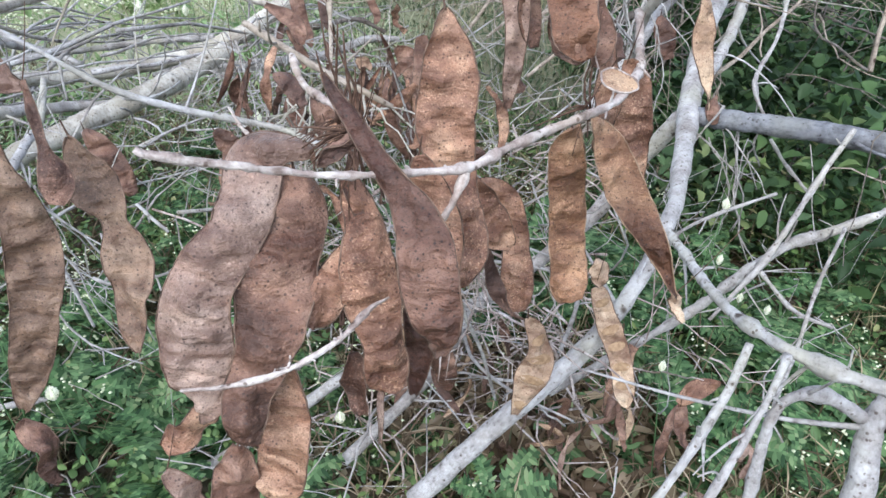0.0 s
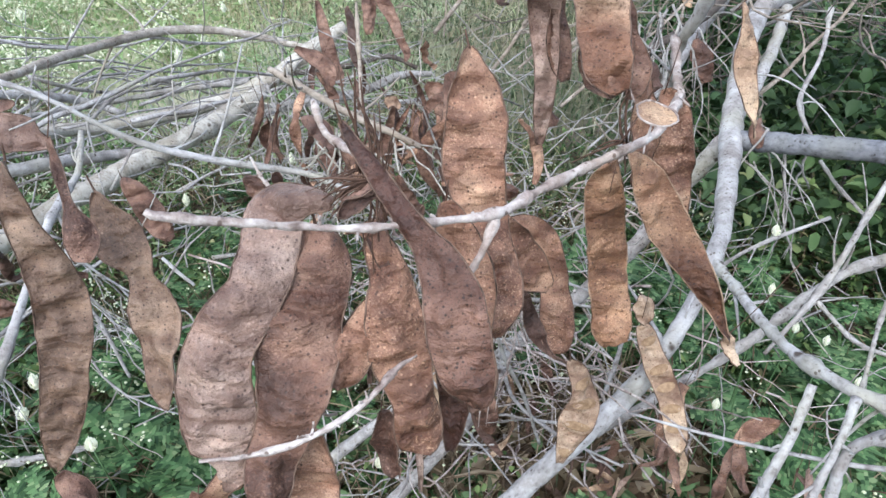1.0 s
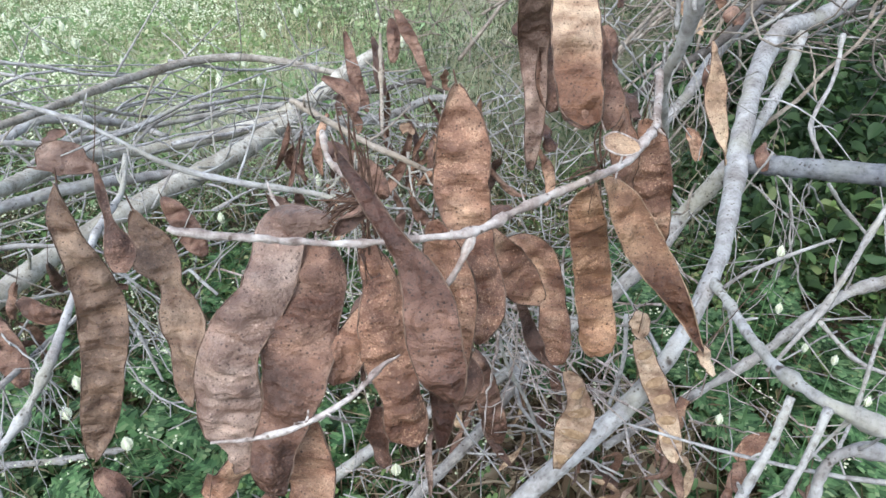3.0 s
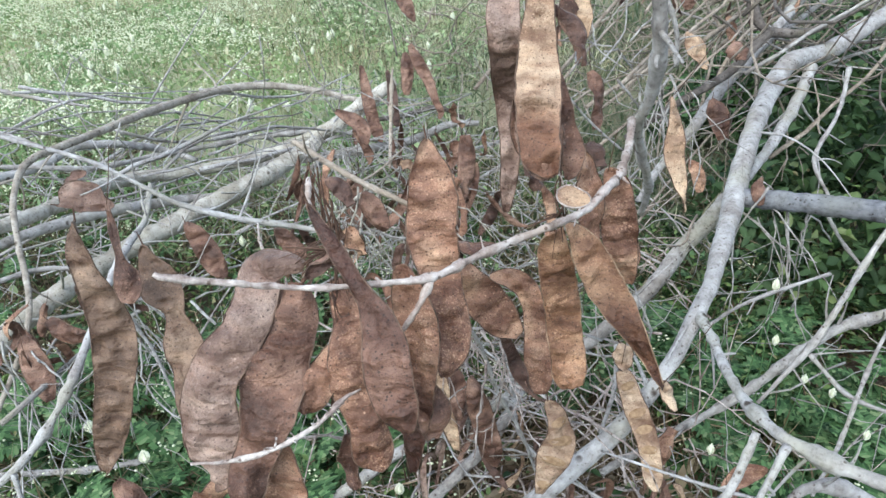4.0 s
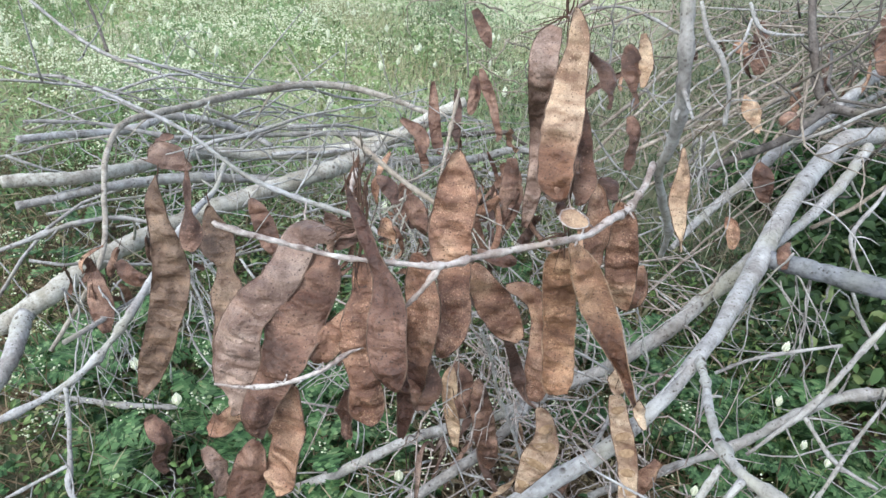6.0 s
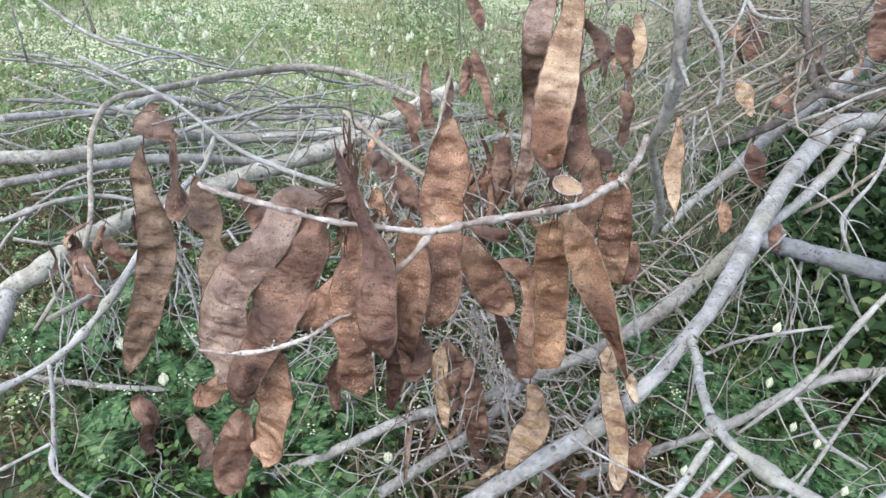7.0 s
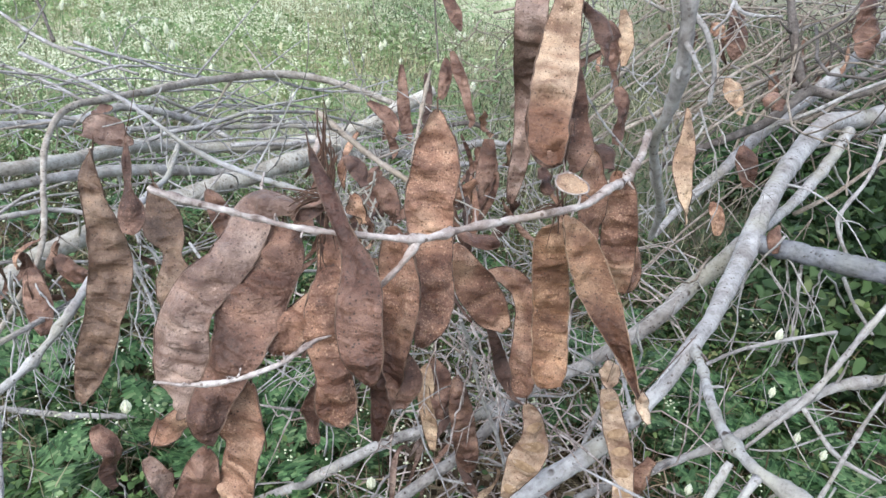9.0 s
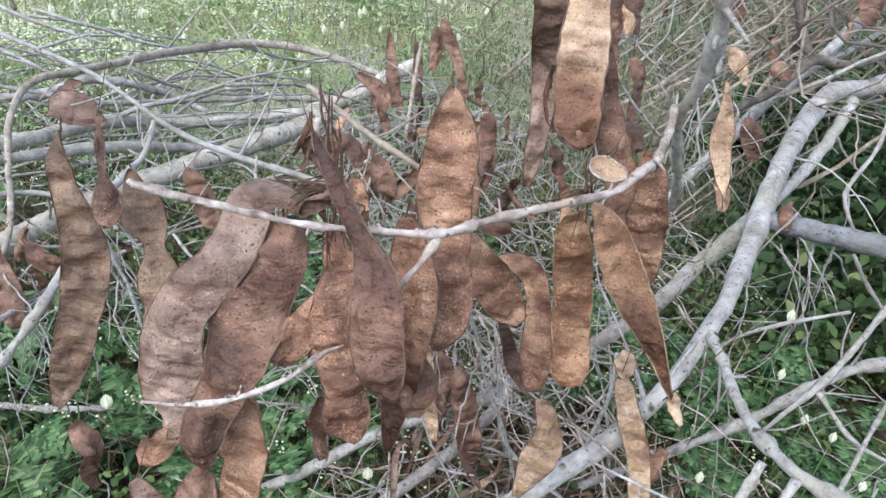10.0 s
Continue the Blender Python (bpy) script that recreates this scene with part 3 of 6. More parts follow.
limb("fallen_limb", bark_grey, [(0.229, 0.601, 1.187, 0.0129), (0.240, 0.585, 1.129, 0.0142), (0.248, 0.602, 1.072, 0.0139), (0.248, 0.631, 1.018, 0.0128), (0.243, 0.658, 0.984, 0.0099), (0.255, 0.705, 0.935, 0.0107), (0.269, 0.743, 0.891, 0.0108), (0.278, 0.792, 0.847, 0.0099), (0.278, 0.834, 0.795, 0.0088)], spurs=3, key=9)
limb("twig", bark_twig, [(-0.090, 0.288, 0.994, 0.0030), (-0.086, 0.289, 0.991, 0.0040), (-0.070, 0.297, 0.985, 0.0041), (-0.042, 0.309, 0.977, 0.0041), (-0.009, 0.323, 0.968, 0.0042), (0.023, 0.336, 0.963, 0.0047), (0.051, 0.350, 0.961, 0.0051), (0.080, 0.365, 0.959, 0.0056), (0.109, 0.398, 0.960, 0.0051), (0.145, 0.440, 0.959, 0.0060), (0.189, 0.480, 0.964, 0.0064), (0.206, 0.507, 0.974, 0.0070), (0.219, 0.543, 0.972, 0.0074), (0.231, 0.606, 0.975, 0.0077), (0.234, 0.635, 0.985, 0.0070), (0.235, 0.651, 0.991, 0.0059)], spurs=20, key=10)
limb("twig", bark_twig, [(0.081, 0.366, 0.959, 0.0053), (0.074, 0.348, 0.945, 0.0045), (0.062, 0.329, 0.929, 0.0030)], key=11)
limb("twig", bark_twig, [(-0.073, 0.251, 0.861, 0.0018), (-0.045, 0.255, 0.864, 0.0024), (-0.014, 0.261, 0.874, 0.0032), (0.013, 0.278, 0.885, 0.0035), (0.029, 0.294, 0.897, 0.0028), (0.040, 0.302, 0.901, 0.0012)], spurs=10, key=12)
limb("twig", bark_brown, [(-0.154, 0.677, 0.941, 0.0072), (-0.107, 0.654, 0.926, 0.0070), (-0.059, 0.645, 0.905, 0.0070), (-0.024, 0.639, 0.893, 0.0065), (0.005, 0.636, 0.880, 0.0056)], spurs=4, key=13)
limb("twig", bark_pale, [(-0.444, 0.535, 0.992, 0.0048), (-0.321, 0.540, 0.960, 0.0048), (-0.243, 0.551, 0.913, 0.0060), (-0.180, 0.571, 0.887, 0.0061), (-0.107, 0.596, 0.866, 0.0057), (-0.049, 0.543, 0.877, 0.0039)], spurs=5, key=14)
limb("fallen_limb", bark_tawny, [(-0.718, 0.610, 0.449, 0.0077), (-0.676, 0.682, 0.560, 0.0091), (-0.683, 0.738, 0.623, 0.0100), (-0.751, 0.819, 0.677, 0.0105), (-0.816, 0.910, 0.726, 0.0118), (-0.846, 0.998, 0.752, 0.0133), (-0.839, 1.092, 0.749, 0.0158), (-0.842, 1.294, 0.734, 0.0177), (-0.838, 1.541, 0.712, 0.0200), (-0.779, 1.723, 0.695, 0.0216), (-0.649, 1.806, 0.676, 0.0196), (-0.443, 1.837, 0.631, 0.0172)], spurs=6, key=15)
limb("fallen_limb", bark_beige, [(-0.967, 0.778, 0.666, 0.0258), (-0.886, 0.911, 0.654, 0.0278), (-0.900, 1.121, 0.617, 0.0318), (-0.920, 1.374, 0.555, 0.0324), (-0.826, 1.501, 0.526, 0.0319), (-0.650, 1.614, 0.539, 0.0351), (-0.530, 1.668, 0.578, 0.0397), (-0.403, 1.745, 0.656, 0.0421), (-0.325, 1.793, 0.704, 0.0280)], spurs=8, key=16)
limb("fallen_limb", bark_beige, [(-0.908, 0.656, 0.413, 0.0395), (-0.842, 0.764, 0.471, 0.0410), (-0.823, 0.901, 0.497, 0.0407), (-0.785, 1.094, 0.510, 0.0430), (-0.710, 1.237, 0.520, 0.0457), (-0.633, 1.383, 0.536, 0.0484), (-0.583, 1.516, 0.540, 0.0466), (-0.519, 1.643, 0.570, 0.0393)], spurs=6, key=17)
limb("fallen_limb", bark_pale, [(-0.873, 0.695, 0.434, 0.0366), (-0.830, 0.618, 0.400, 0.0334), (-0.815, 0.541, 0.359, 0.0263), (-0.802, 0.465, 0.324, 0.0224)], key=18)
limb("fallen_limb", bark_grey, [(-0.945, 0.781, 0.618, 0.0170), (-0.878, 0.895, 0.621, 0.0180), (-0.843, 1.015, 0.610, 0.0228), (-0.790, 1.136, 0.590, 0.0243), (-0.747, 1.296, 0.540, 0.0225), (-0.644, 1.372, 0.521, 0.0168)], spurs=4, key=19)
limb("fallen_limb", bark_pale, [(-1.227, 1.040, 0.630, 0.0187), (-1.173, 1.166, 0.619, 0.0199), (-1.116, 1.292, 0.609, 0.0231), (-1.092, 1.420, 0.616, 0.0222), (-1.033, 1.535, 0.583, 0.0210), (-0.988, 1.633, 0.527, 0.0221), (-0.897, 1.642, 0.498, 0.0147)], spurs=5, key=20)
limb("fallen_limb", bark_grey, [(-1.223, 1.063, 0.670, 0.0084), (-1.124, 1.193, 0.646, 0.0099), (-0.997, 1.319, 0.598, 0.0126), (-0.944, 1.541, 0.549, 0.0140), (-0.771, 1.701, 0.543, 0.0147), (-0.588, 1.759, 0.559, 0.0172)], spurs=5, key=21)
limb("fallen_limb", bark_pale, [(-0.576, 0.374, 0.516, 0.0106), (-0.508, 0.473, 0.555, 0.0103), (-0.476, 0.551, 0.616, 0.0106), (-0.478, 0.637, 0.670, 0.0101), (-0.496, 0.735, 0.709, 0.0107), (-0.519, 0.853, 0.722, 0.0105), (-0.542, 0.923, 0.756, 0.0085)], spurs=6, key=22)
limb("fallen_limb", bark_pale, [(-0.502, 0.453, 0.556, 0.0074), (-0.487, 0.435, 0.516, 0.0066), (-0.456, 0.397, 0.473, 0.0064), (-0.435, 0.374, 0.442, 0.0063), (-0.357, 0.371, 0.413, 0.0054)], spurs=3, key=23)
limb("twig", bark_pale, [(-0.457, 0.396, 0.472, 0.0053), (-0.492, 0.362, 0.452, 0.0047), (-0.527, 0.328, 0.432, 0.0040)], spurs=2, key=24)
limb("twig", bark_grey, [(-0.866, 0.601, 0.601, 0.0072), (-0.797, 0.661, 0.627, 0.0088), (-0.742, 0.727, 0.650, 0.0090), (-0.702, 0.795, 0.644, 0.0094), (-0.641, 0.831, 0.630, 0.0071)], spurs=3, key=25)
limb("twig", bark_grey, [(-2.021, 1.843, 0.778, 0.0115), (-1.844, 1.840, 0.684, 0.0130), (-1.715, 1.846, 0.632, 0.0144), (-1.591, 1.862, 0.600, 0.0130), (-1.408, 1.892, 0.565, 0.0087)], spurs=4, key=26)
limb("twig", bark_dark, [(-1.846, 1.918, 0.828, 0.0087), (-1.766, 1.884, 0.726, 0.0101), (-1.705, 1.852, 0.638, 0.0101)], spurs=2, key=27)
limb("twig", bark_grey, [(-1.508, 1.345, 0.684, 0.0091), (-1.401, 1.374, 0.685, 0.0091), (-1.287, 1.390, 0.657, 0.0091), (-1.169, 1.399, 0.615, 0.0080)], spurs=2, key=28)
limb("twig", bark_grey, [(-1.313, 1.165, 0.688, 0.0061), (-1.211, 1.180, 0.664, 0.0061), (-1.130, 1.189, 0.642, 0.0061)], spurs=2, key=29)
limb("fallen_limb", bark_grey, [(-0.714, 1.778, 0.442, 0.0257), (-0.488, 1.853, 0.467, 0.0283), (-0.340, 2.002, 0.452, 0.0269), (-0.218, 2.056, 0.491, 0.0242), (-0.126, 2.081, 0.492, 0.0161)], spurs=4, key=30)
limb("twig", bark_dark, [(-0.523, 1.883, 0.540, 0.0132), (-0.349, 1.938, 0.554, 0.0145), (-0.246, 1.976, 0.572, 0.0145), (-0.158, 1.982, 0.540, 0.0106)], spurs=3, key=31)
limb("fallen_limb", bark_pale, [(0.403, 0.425, 0.559, 0.0123), (0.408, 0.453, 0.618, 0.0121), (0.413, 0.468, 0.657, 0.0111), (0.430, 0.476, 0.677, 0.0110), (0.467, 0.477, 0.678, 0.0134), (0.508, 0.470, 0.659, 0.0159)], spurs=2, key=32)
limb("fallen_limb", bark_pale, [(0.514, 0.412, 0.540, 0.0327), (0.512, 0.439, 0.597, 0.0290), (0.512, 0.465, 0.652, 0.0230), (0.530, 0.481, 0.694, 0.0172), (0.568, 0.504, 0.745, 0.0154)], spurs=2, key=33)
limb("fallen_limb", bark_pale, [(0.375, 0.492, 0.728, 0.0077), (0.358, 0.466, 0.689, 0.0093), (0.330, 0.433, 0.642, 0.0093), (0.291, 0.395, 0.587, 0.0093)], spurs=3, key=34)
limb("fallen_limb", bark_pale, [(0.390, 0.453, 0.751, 0.0086), (0.372, 0.424, 0.735, 0.0070), (0.342, 0.387, 0.699, 0.0069), (0.308, 0.347, 0.659, 0.0068)], spurs=3, key=35)
limb("fallen_limb", bark_grey, [(0.262, 0.782, 0.339, 0.0118), (0.321, 0.796, 0.385, 0.0129), (0.455, 0.825, 0.492, 0.0147), (0.543, 0.840, 0.589, 0.0140), (0.586, 0.854, 0.620, 0.0150), (0.643, 0.866, 0.642, 0.0149), (0.735, 0.883, 0.683, 0.0146)], spurs=6, key=36)
limb("twig", bark_grey, [(0.643, 0.914, 0.787, 0.0091), (0.601, 0.873, 0.729, 0.0086), (0.564, 0.837, 0.659, 0.0081), (0.532, 0.811, 0.605, 0.0082), (0.468, 0.769, 0.532, 0.0053)], spurs=4, key=37)
limb("twig", bark_grey, [(0.534, 0.808, 0.599, 0.0070), (0.583, 0.772, 0.561, 0.0063), (0.642, 0.761, 0.543, 0.0056)], spurs=2, key=38)
limb("twig", bark_grey, [(0.486, 0.578, 0.560, 0.0043), (0.536, 0.657, 0.580, 0.0051), (0.588, 0.753, 0.627, 0.0054), (0.630, 0.815, 0.680, 0.0050)], spurs=2, key=39)
limb("twig", bark_pale, [(0.408, 0.874, 0.592, 0.0057), (0.454, 0.897, 0.617, 0.0063), (0.521, 0.923, 0.639, 0.0063), (0.588, 0.946, 0.657, 0.0044)], spurs=2, key=40)
limb("twig", bark_pale, [(0.694, 1.380, 0.868, 0.0094), (0.671, 1.313, 0.799, 0.0077), (0.627, 1.243, 0.733, 0.0083), (0.654, 1.202, 0.673, 0.0060)], spurs=3, key=41)
limb("twig", bark_grey, [(0.617, 1.086, 0.687, 0.0062), (0.623, 1.020, 0.674, 0.0059), (0.640, 0.957, 0.659, 0.0050)], key=42)
limb("twig", bark_pale, [(0.258, 0.750, 0.629, 0.0057), (0.260, 0.727, 0.568, 0.0063), (0.246, 0.707, 0.498, 0.0053)], spurs=2, key=43)
limb("twig", bark_grey, [(0.071, 0.605, 0.742, 0.0048), (0.085, 0.631, 0.682, 0.0046), (0.103, 0.648, 0.604, 0.0049), (0.134, 0.665, 0.522, 0.0046), (0.162, 0.674, 0.427, 0.0042)], spurs=3, key=44)
limb("fallen_limb", bark_grey, [(-0.058, 0.662, 0.277, 0.0193), (0.009, 0.709, 0.335, 0.0180), (0.075, 0.772, 0.383, 0.0196), (0.111, 0.834, 0.418, 0.0202), (0.119, 0.873, 0.442, 0.0137)], spurs=5, key=45)
limb("twig", bark_grey, [(0.071, 1.170, 1.084, 0.0050), (0.123, 1.188, 1.092, 0.0058), (0.174, 1.196, 1.080, 0.0058), (0.238, 1.199, 1.055, 0.0050)], spurs=2, key=46)
limb("twig", bark_grey, [(0.253, 1.179, 1.118, 0.0069), (0.278, 1.159, 1.068, 0.0083), (0.309, 1.149, 1.036, 0.0090), (0.334, 1.150, 0.982, 0.0084), (0.342, 1.154, 0.921, 0.0065)], spurs=4, key=47)
limb("twig", bark_pale, [(0.362, 1.602, 1.088, 0.0072), (0.404, 1.585, 1.035, 0.0081), (0.490, 1.607, 1.033, 0.0072)], spurs=2, key=48)
limb("twig", bark_pale, [(0.317, 1.154, 1.041, 0.0055), (0.335, 1.171, 1.062, 0.0048), (0.341, 1.192, 1.099, 0.0041)], spurs=2, key=49)
limb("fallen_limb", bark_pale, [(0.593, 1.564, 0.904, 0.0210), (0.689, 1.737, 0.960, 0.0224), (0.819, 1.933, 1.039, 0.0238)], spurs=4, key=50)
limb("fallen_limb", bark_grey, [(0.621, 1.667, 0.864, 0.0112), (0.704, 1.764, 0.895, 0.0125), (0.798, 1.874, 0.942, 0.0139)], spurs=3, key=51)
limb("twig", bark_pale, [(0.166, 0.583, 1.038, 0.0022), (0.192, 0.593, 1.006, 0.0023), (0.226, 0.604, 0.974, 0.0028)], key=52)
limb("twig", bark_twig, [(0.157, 0.489, 1.023, 0.0012), (0.164, 0.477, 1.012, 0.0015), (0.167, 0.473, 1.003, 0.0012), (0.171, 0.468, 0.994, 0.0012)], key=53)
limb("twig", bark_twig, [(-0.057, 0.484, 0.980, 0.0047), (-0.036, 0.429, 0.980, 0.0043), (-0.006, 0.380, 0.986, 0.0036), (0.013, 0.357, 0.981, 0.0029)], spurs=2, key=54)
limb("twig", bark_twig, [(-0.100, 0.456, 0.946, 0.0022), (-0.074, 0.406, 0.953, 0.0020), (-0.054, 0.379, 0.959, 0.0019)], key=55)
limb("twig", bark_pale, [(-0.187, 0.456, 0.853, 0.0032), (-0.174, 0.452, 0.842, 0.0032), (-0.161, 0.449, 0.832, 0.0028)], key=56)
limb("twig", bark_pale, [(-0.429, 0.625, 0.739, 0.0043), (-0.409, 0.625, 0.691, 0.0044), (-0.393, 0.631, 0.636, 0.0046), (-0.369, 0.622, 0.553, 0.0041)], spurs=3, key=57)
limb("twig", bark_brown, [(-0.127, 0.994, 0.778, 0.0053), (-0.144, 1.078, 0.833, 0.0063), (-0.160, 1.156, 0.873, 0.0065), (-0.173, 1.220, 0.889, 0.0050)], spurs=3, key=60)
limb("twig", bark_dark, [(-0.265, 1.500, 1.016, 0.0038), (-0.236, 1.456, 0.922, 0.0038), (-0.218, 1.429, 0.864, 0.0038)], spurs=2, key=61)
limb("fallen_limb", bark_grey, [(-0.907, 0.692, 0.222, 0.0117), (-0.770, 0.717, 0.228, 0.0116), (-0.667, 0.736, 0.238, 0.0100), (-0.569, 0.781, 0.234, 0.0070)], spurs=3, key=62)
limb("twig", bark_twig, [(0.122, 0.587, 1.146, 0.0028), (0.130, 0.595, 1.155, 0.0036), (0.152, 0.601, 1.170, 0.0043), (0.186, 0.606, 1.185, 0.0050), (0.227, 0.607, 1.197, 0.0057)], spurs=4, key=63)

# ---- seed pods ----
seed_pod(pod_mauve, [(-0.016, 0.358, 0.965, 0.0074), (-0.034, 0.359, 0.966, 0.0230), (-0.052, 0.354, 0.959, 0.0382), (-0.052, 0.340, 0.945, 0.0367), (-0.055, 0.318, 0.929, 0.0339), (-0.068, 0.300, 0.911, 0.0367), (-0.076, 0.292, 0.890, 0.0424), (-0.077, 0.285, 0.865, 0.0457), (-0.075, 0.279, 0.843, 0.0423), (-0.075, 0.276, 0.823, 0.0297), (-0.080, 0.280, 0.808, 0.0119)], seeds=9, turn=-8, key=1)
seed_pod(pod_rust, [(-0.027, 0.357, 0.950, 0.0237), (-0.024, 0.340, 0.933, 0.0431), (-0.028, 0.326, 0.913, 0.0467), (-0.030, 0.307, 0.895, 0.0469), (-0.032, 0.292, 0.875, 0.0420), (-0.036, 0.282, 0.857, 0.0330), (-0.043, 0.273, 0.836, 0.0295), (-0.042, 0.262, 0.823, 0.0255), (-0.042, 0.260, 0.804, 0.0121)], seeds=8, turn=12, key=2)
seed_pod(pod_tan, [(-0.023, 0.296, 0.843, 0.0107), (-0.026, 0.293, 0.822, 0.0279), (-0.027, 0.288, 0.799, 0.0365), (-0.027, 0.284, 0.772, 0.0389), (-0.031, 0.281, 0.745, 0.0358), (-0.035, 0.279, 0.726, 0.0201), (-0.036, 0.278, 0.721, 0.0067)], seeds=5, turn=-15, key=3)
seed_pod(pod_rust, [(-0.059, 0.283, 0.775, 0.0056), (-0.059, 0.278, 0.761, 0.0235), (-0.060, 0.272, 0.742, 0.0331), (-0.061, 0.265, 0.722, 0.0352), (-0.061, 0.258, 0.702, 0.0267), (-0.060, 0.253, 0.694, 0.0086)], seeds=3, turn=10, key=4)
seed_pod(pod_mauve, [(-0.105, 0.271, 0.760, 0.0071), (-0.096, 0.268, 0.751, 0.0170), (-0.089, 0.266, 0.732, 0.0181), (-0.086, 0.262, 0.712, 0.0087)], seeds=2, turn=30, key=5)
seed_pod(pod_tan, [(0.008, 0.350, 0.904, 0.0064), (0.005, 0.337, 0.895, 0.0206), (-0.000, 0.319, 0.884, 0.0274), (-0.006, 0.309, 0.873, 0.0220), (-0.009, 0.305, 0.868, 0.0097)], seeds=3, turn=20, key=6)
seed_pod(pod_tan, [(0.004, 0.366, 0.950, 0.0114), (0.012, 0.359, 0.933, 0.0191), (0.019, 0.350, 0.919, 0.0255), (0.022, 0.338, 0.903, 0.0348), (0.025, 0.331, 0.885, 0.0386), (0.031, 0.324, 0.864, 0.0340), (0.036, 0.319, 0.848, 0.0268), (0.039, 0.317, 0.829, 0.0318), (0.041, 0.313, 0.815, 0.0275), (0.041, 0.312, 0.807, 0.0096)], seeds=9, turn=15, key=7)
seed_pod(pod_twisted, [(-0.009, 0.365, 1.013, 0.0029), (-0.001, 0.360, 1.002, 0.0078), (0.012, 0.350, 0.990, 0.0106), (0.026, 0.340, 0.974, 0.0134), (0.040, 0.328, 0.962, 0.0174), (0.052, 0.315, 0.950, 0.0267), (0.060, 0.301, 0.936, 0.0333), (0.064, 0.292, 0.919, 0.0341), (0.069, 0.288, 0.902, 0.0308), (0.073, 0.286, 0.889, 0.0231), (0.074, 0.286, 0.879, 0.0080)], seeds=7, turn=-10, key=8)
seed_pod(pod_tipped, [(0.048, 0.397, 0.949, 0.0083), (0.054, 0.392, 0.932, 0.0251), (0.061, 0.386, 0.910, 0.0374), (0.066, 0.378, 0.885, 0.0386), (0.065, 0.375, 0.859, 0.0363), (0.061, 0.373, 0.829, 0.0313), (0.059, 0.372, 0.799, 0.0230), (0.057, 0.370, 0.770, 0.0153), (0.056, 0.369, 0.749, 0.0041)], seeds=9, turn=-18, key=10)
seed_pod(pod_tan, [(0.057, 0.469, 1.028, 0.0041), (0.059, 0.463, 1.015, 0.0215), (0.062, 0.459, 0.997, 0.0361), (0.063, 0.454, 0.975, 0.0418), (0.064, 0.449, 0.950, 0.0422), (0.069, 0.441, 0.927, 0.0371), (0.076, 0.429, 0.909, 0.0347), (0.084, 0.413, 0.888, 0.0343), (0.087, 0.398, 0.872, 0.0299), (0.085, 0.387, 0.857, 0.0175), (0.083, 0.383, 0.850, 0.0051)], seeds=9, turn=8, key=11)
seed_pod(pod_tan, [(0.069, 0.529, 0.877, 0.0111), (0.081, 0.530, 0.856, 0.0312), (0.098, 0.535, 0.829, 0.0419), (0.116, 0.533, 0.809, 0.0383), (0.130, 0.534, 0.795, 0.0218), (0.135, 0.533, 0.789, 0.0065)], seeds=3, turn=-10, key=12)
seed_pod(pod_tan, [(0.091, 0.635, 0.795, 0.0096), (0.113, 0.640, 0.794, 0.0233), (0.134, 0.640, 0.782, 0.0287), (0.146, 0.630, 0.759, 0.0294), (0.152, 0.616, 0.728, 0.0315), (0.156, 0.604, 0.704, 0.0363), (0.157, 0.593, 0.682, 0.0342), (0.159, 0.585, 0.667, 0.0151)], seeds=5, turn=-20, key=13)
seed_pod(pod_golden, [(0.166, 0.501, 0.933, 0.0145), (0.166, 0.504, 0.913, 0.0275), (0.171, 0.507, 0.882, 0.0336), (0.177, 0.508, 0.851, 0.0355), (0.181, 0.504, 0.821, 0.0348), (0.187, 0.497, 0.793, 0.0337), (0.190, 0.491, 0.775, 0.0319), (0.194, 0.487, 0.765, 0.0218)], seeds=8, turn=-8, key=14)
seed_pod(pod_gilt, [(0.175, 0.483, 0.950, 0.0043), (0.186, 0.483, 0.939, 0.0199), (0.199, 0.482, 0.919, 0.0304), (0.213, 0.477, 0.896, 0.0332), (0.228, 0.469, 0.875, 0.0288), (0.243, 0.458, 0.856, 0.0203), (0.256, 0.454, 0.835, 0.0122), (0.266, 0.451, 0.817, 0.0060), (0.272, 0.448, 0.808, 0.0027)], seeds=7, turn=-12, key=15)
seed_pod(pod_cream, [(0.273, 0.458, 0.805, 0.0031), (0.281, 0.458, 0.791, 0.0136), (0.290, 0.456, 0.778, 0.0052)], seeds=1, turn=15, key=16)
seed_pod(pod_tan, [(0.184, 0.539, 0.996, 0.0040), (0.191, 0.535, 0.978, 0.0232), (0.196, 0.528, 0.954, 0.0305), (0.198, 0.523, 0.925, 0.0259), (0.197, 0.523, 0.903, 0.0084)], seeds=4, turn=20, key=17)
seed_pod(pod_tan, [(0.211, 0.550, 0.977, 0.0062), (0.220, 0.547, 0.958, 0.0259), (0.224, 0.544, 0.931, 0.0326), (0.230, 0.542, 0.896, 0.0323), (0.235, 0.545, 0.870, 0.0253), (0.241, 0.549, 0.854, 0.0067)], seeds=5, turn=-16, key=18)
seed_pod(pod_tan, [(0.246, 0.675, 0.848, 0.0169), (0.254, 0.672, 0.819, 0.0330), (0.252, 0.666, 0.790, 0.0160)], seeds=2, turn=25, key=19)
seed_pod(pod_dark, [(0.186, 0.562, 0.995, 0.0052), (0.199, 0.560, 0.988, 0.0197), (0.210, 0.556, 0.977, 0.0052)], seeds=1, turn=30, key=20)
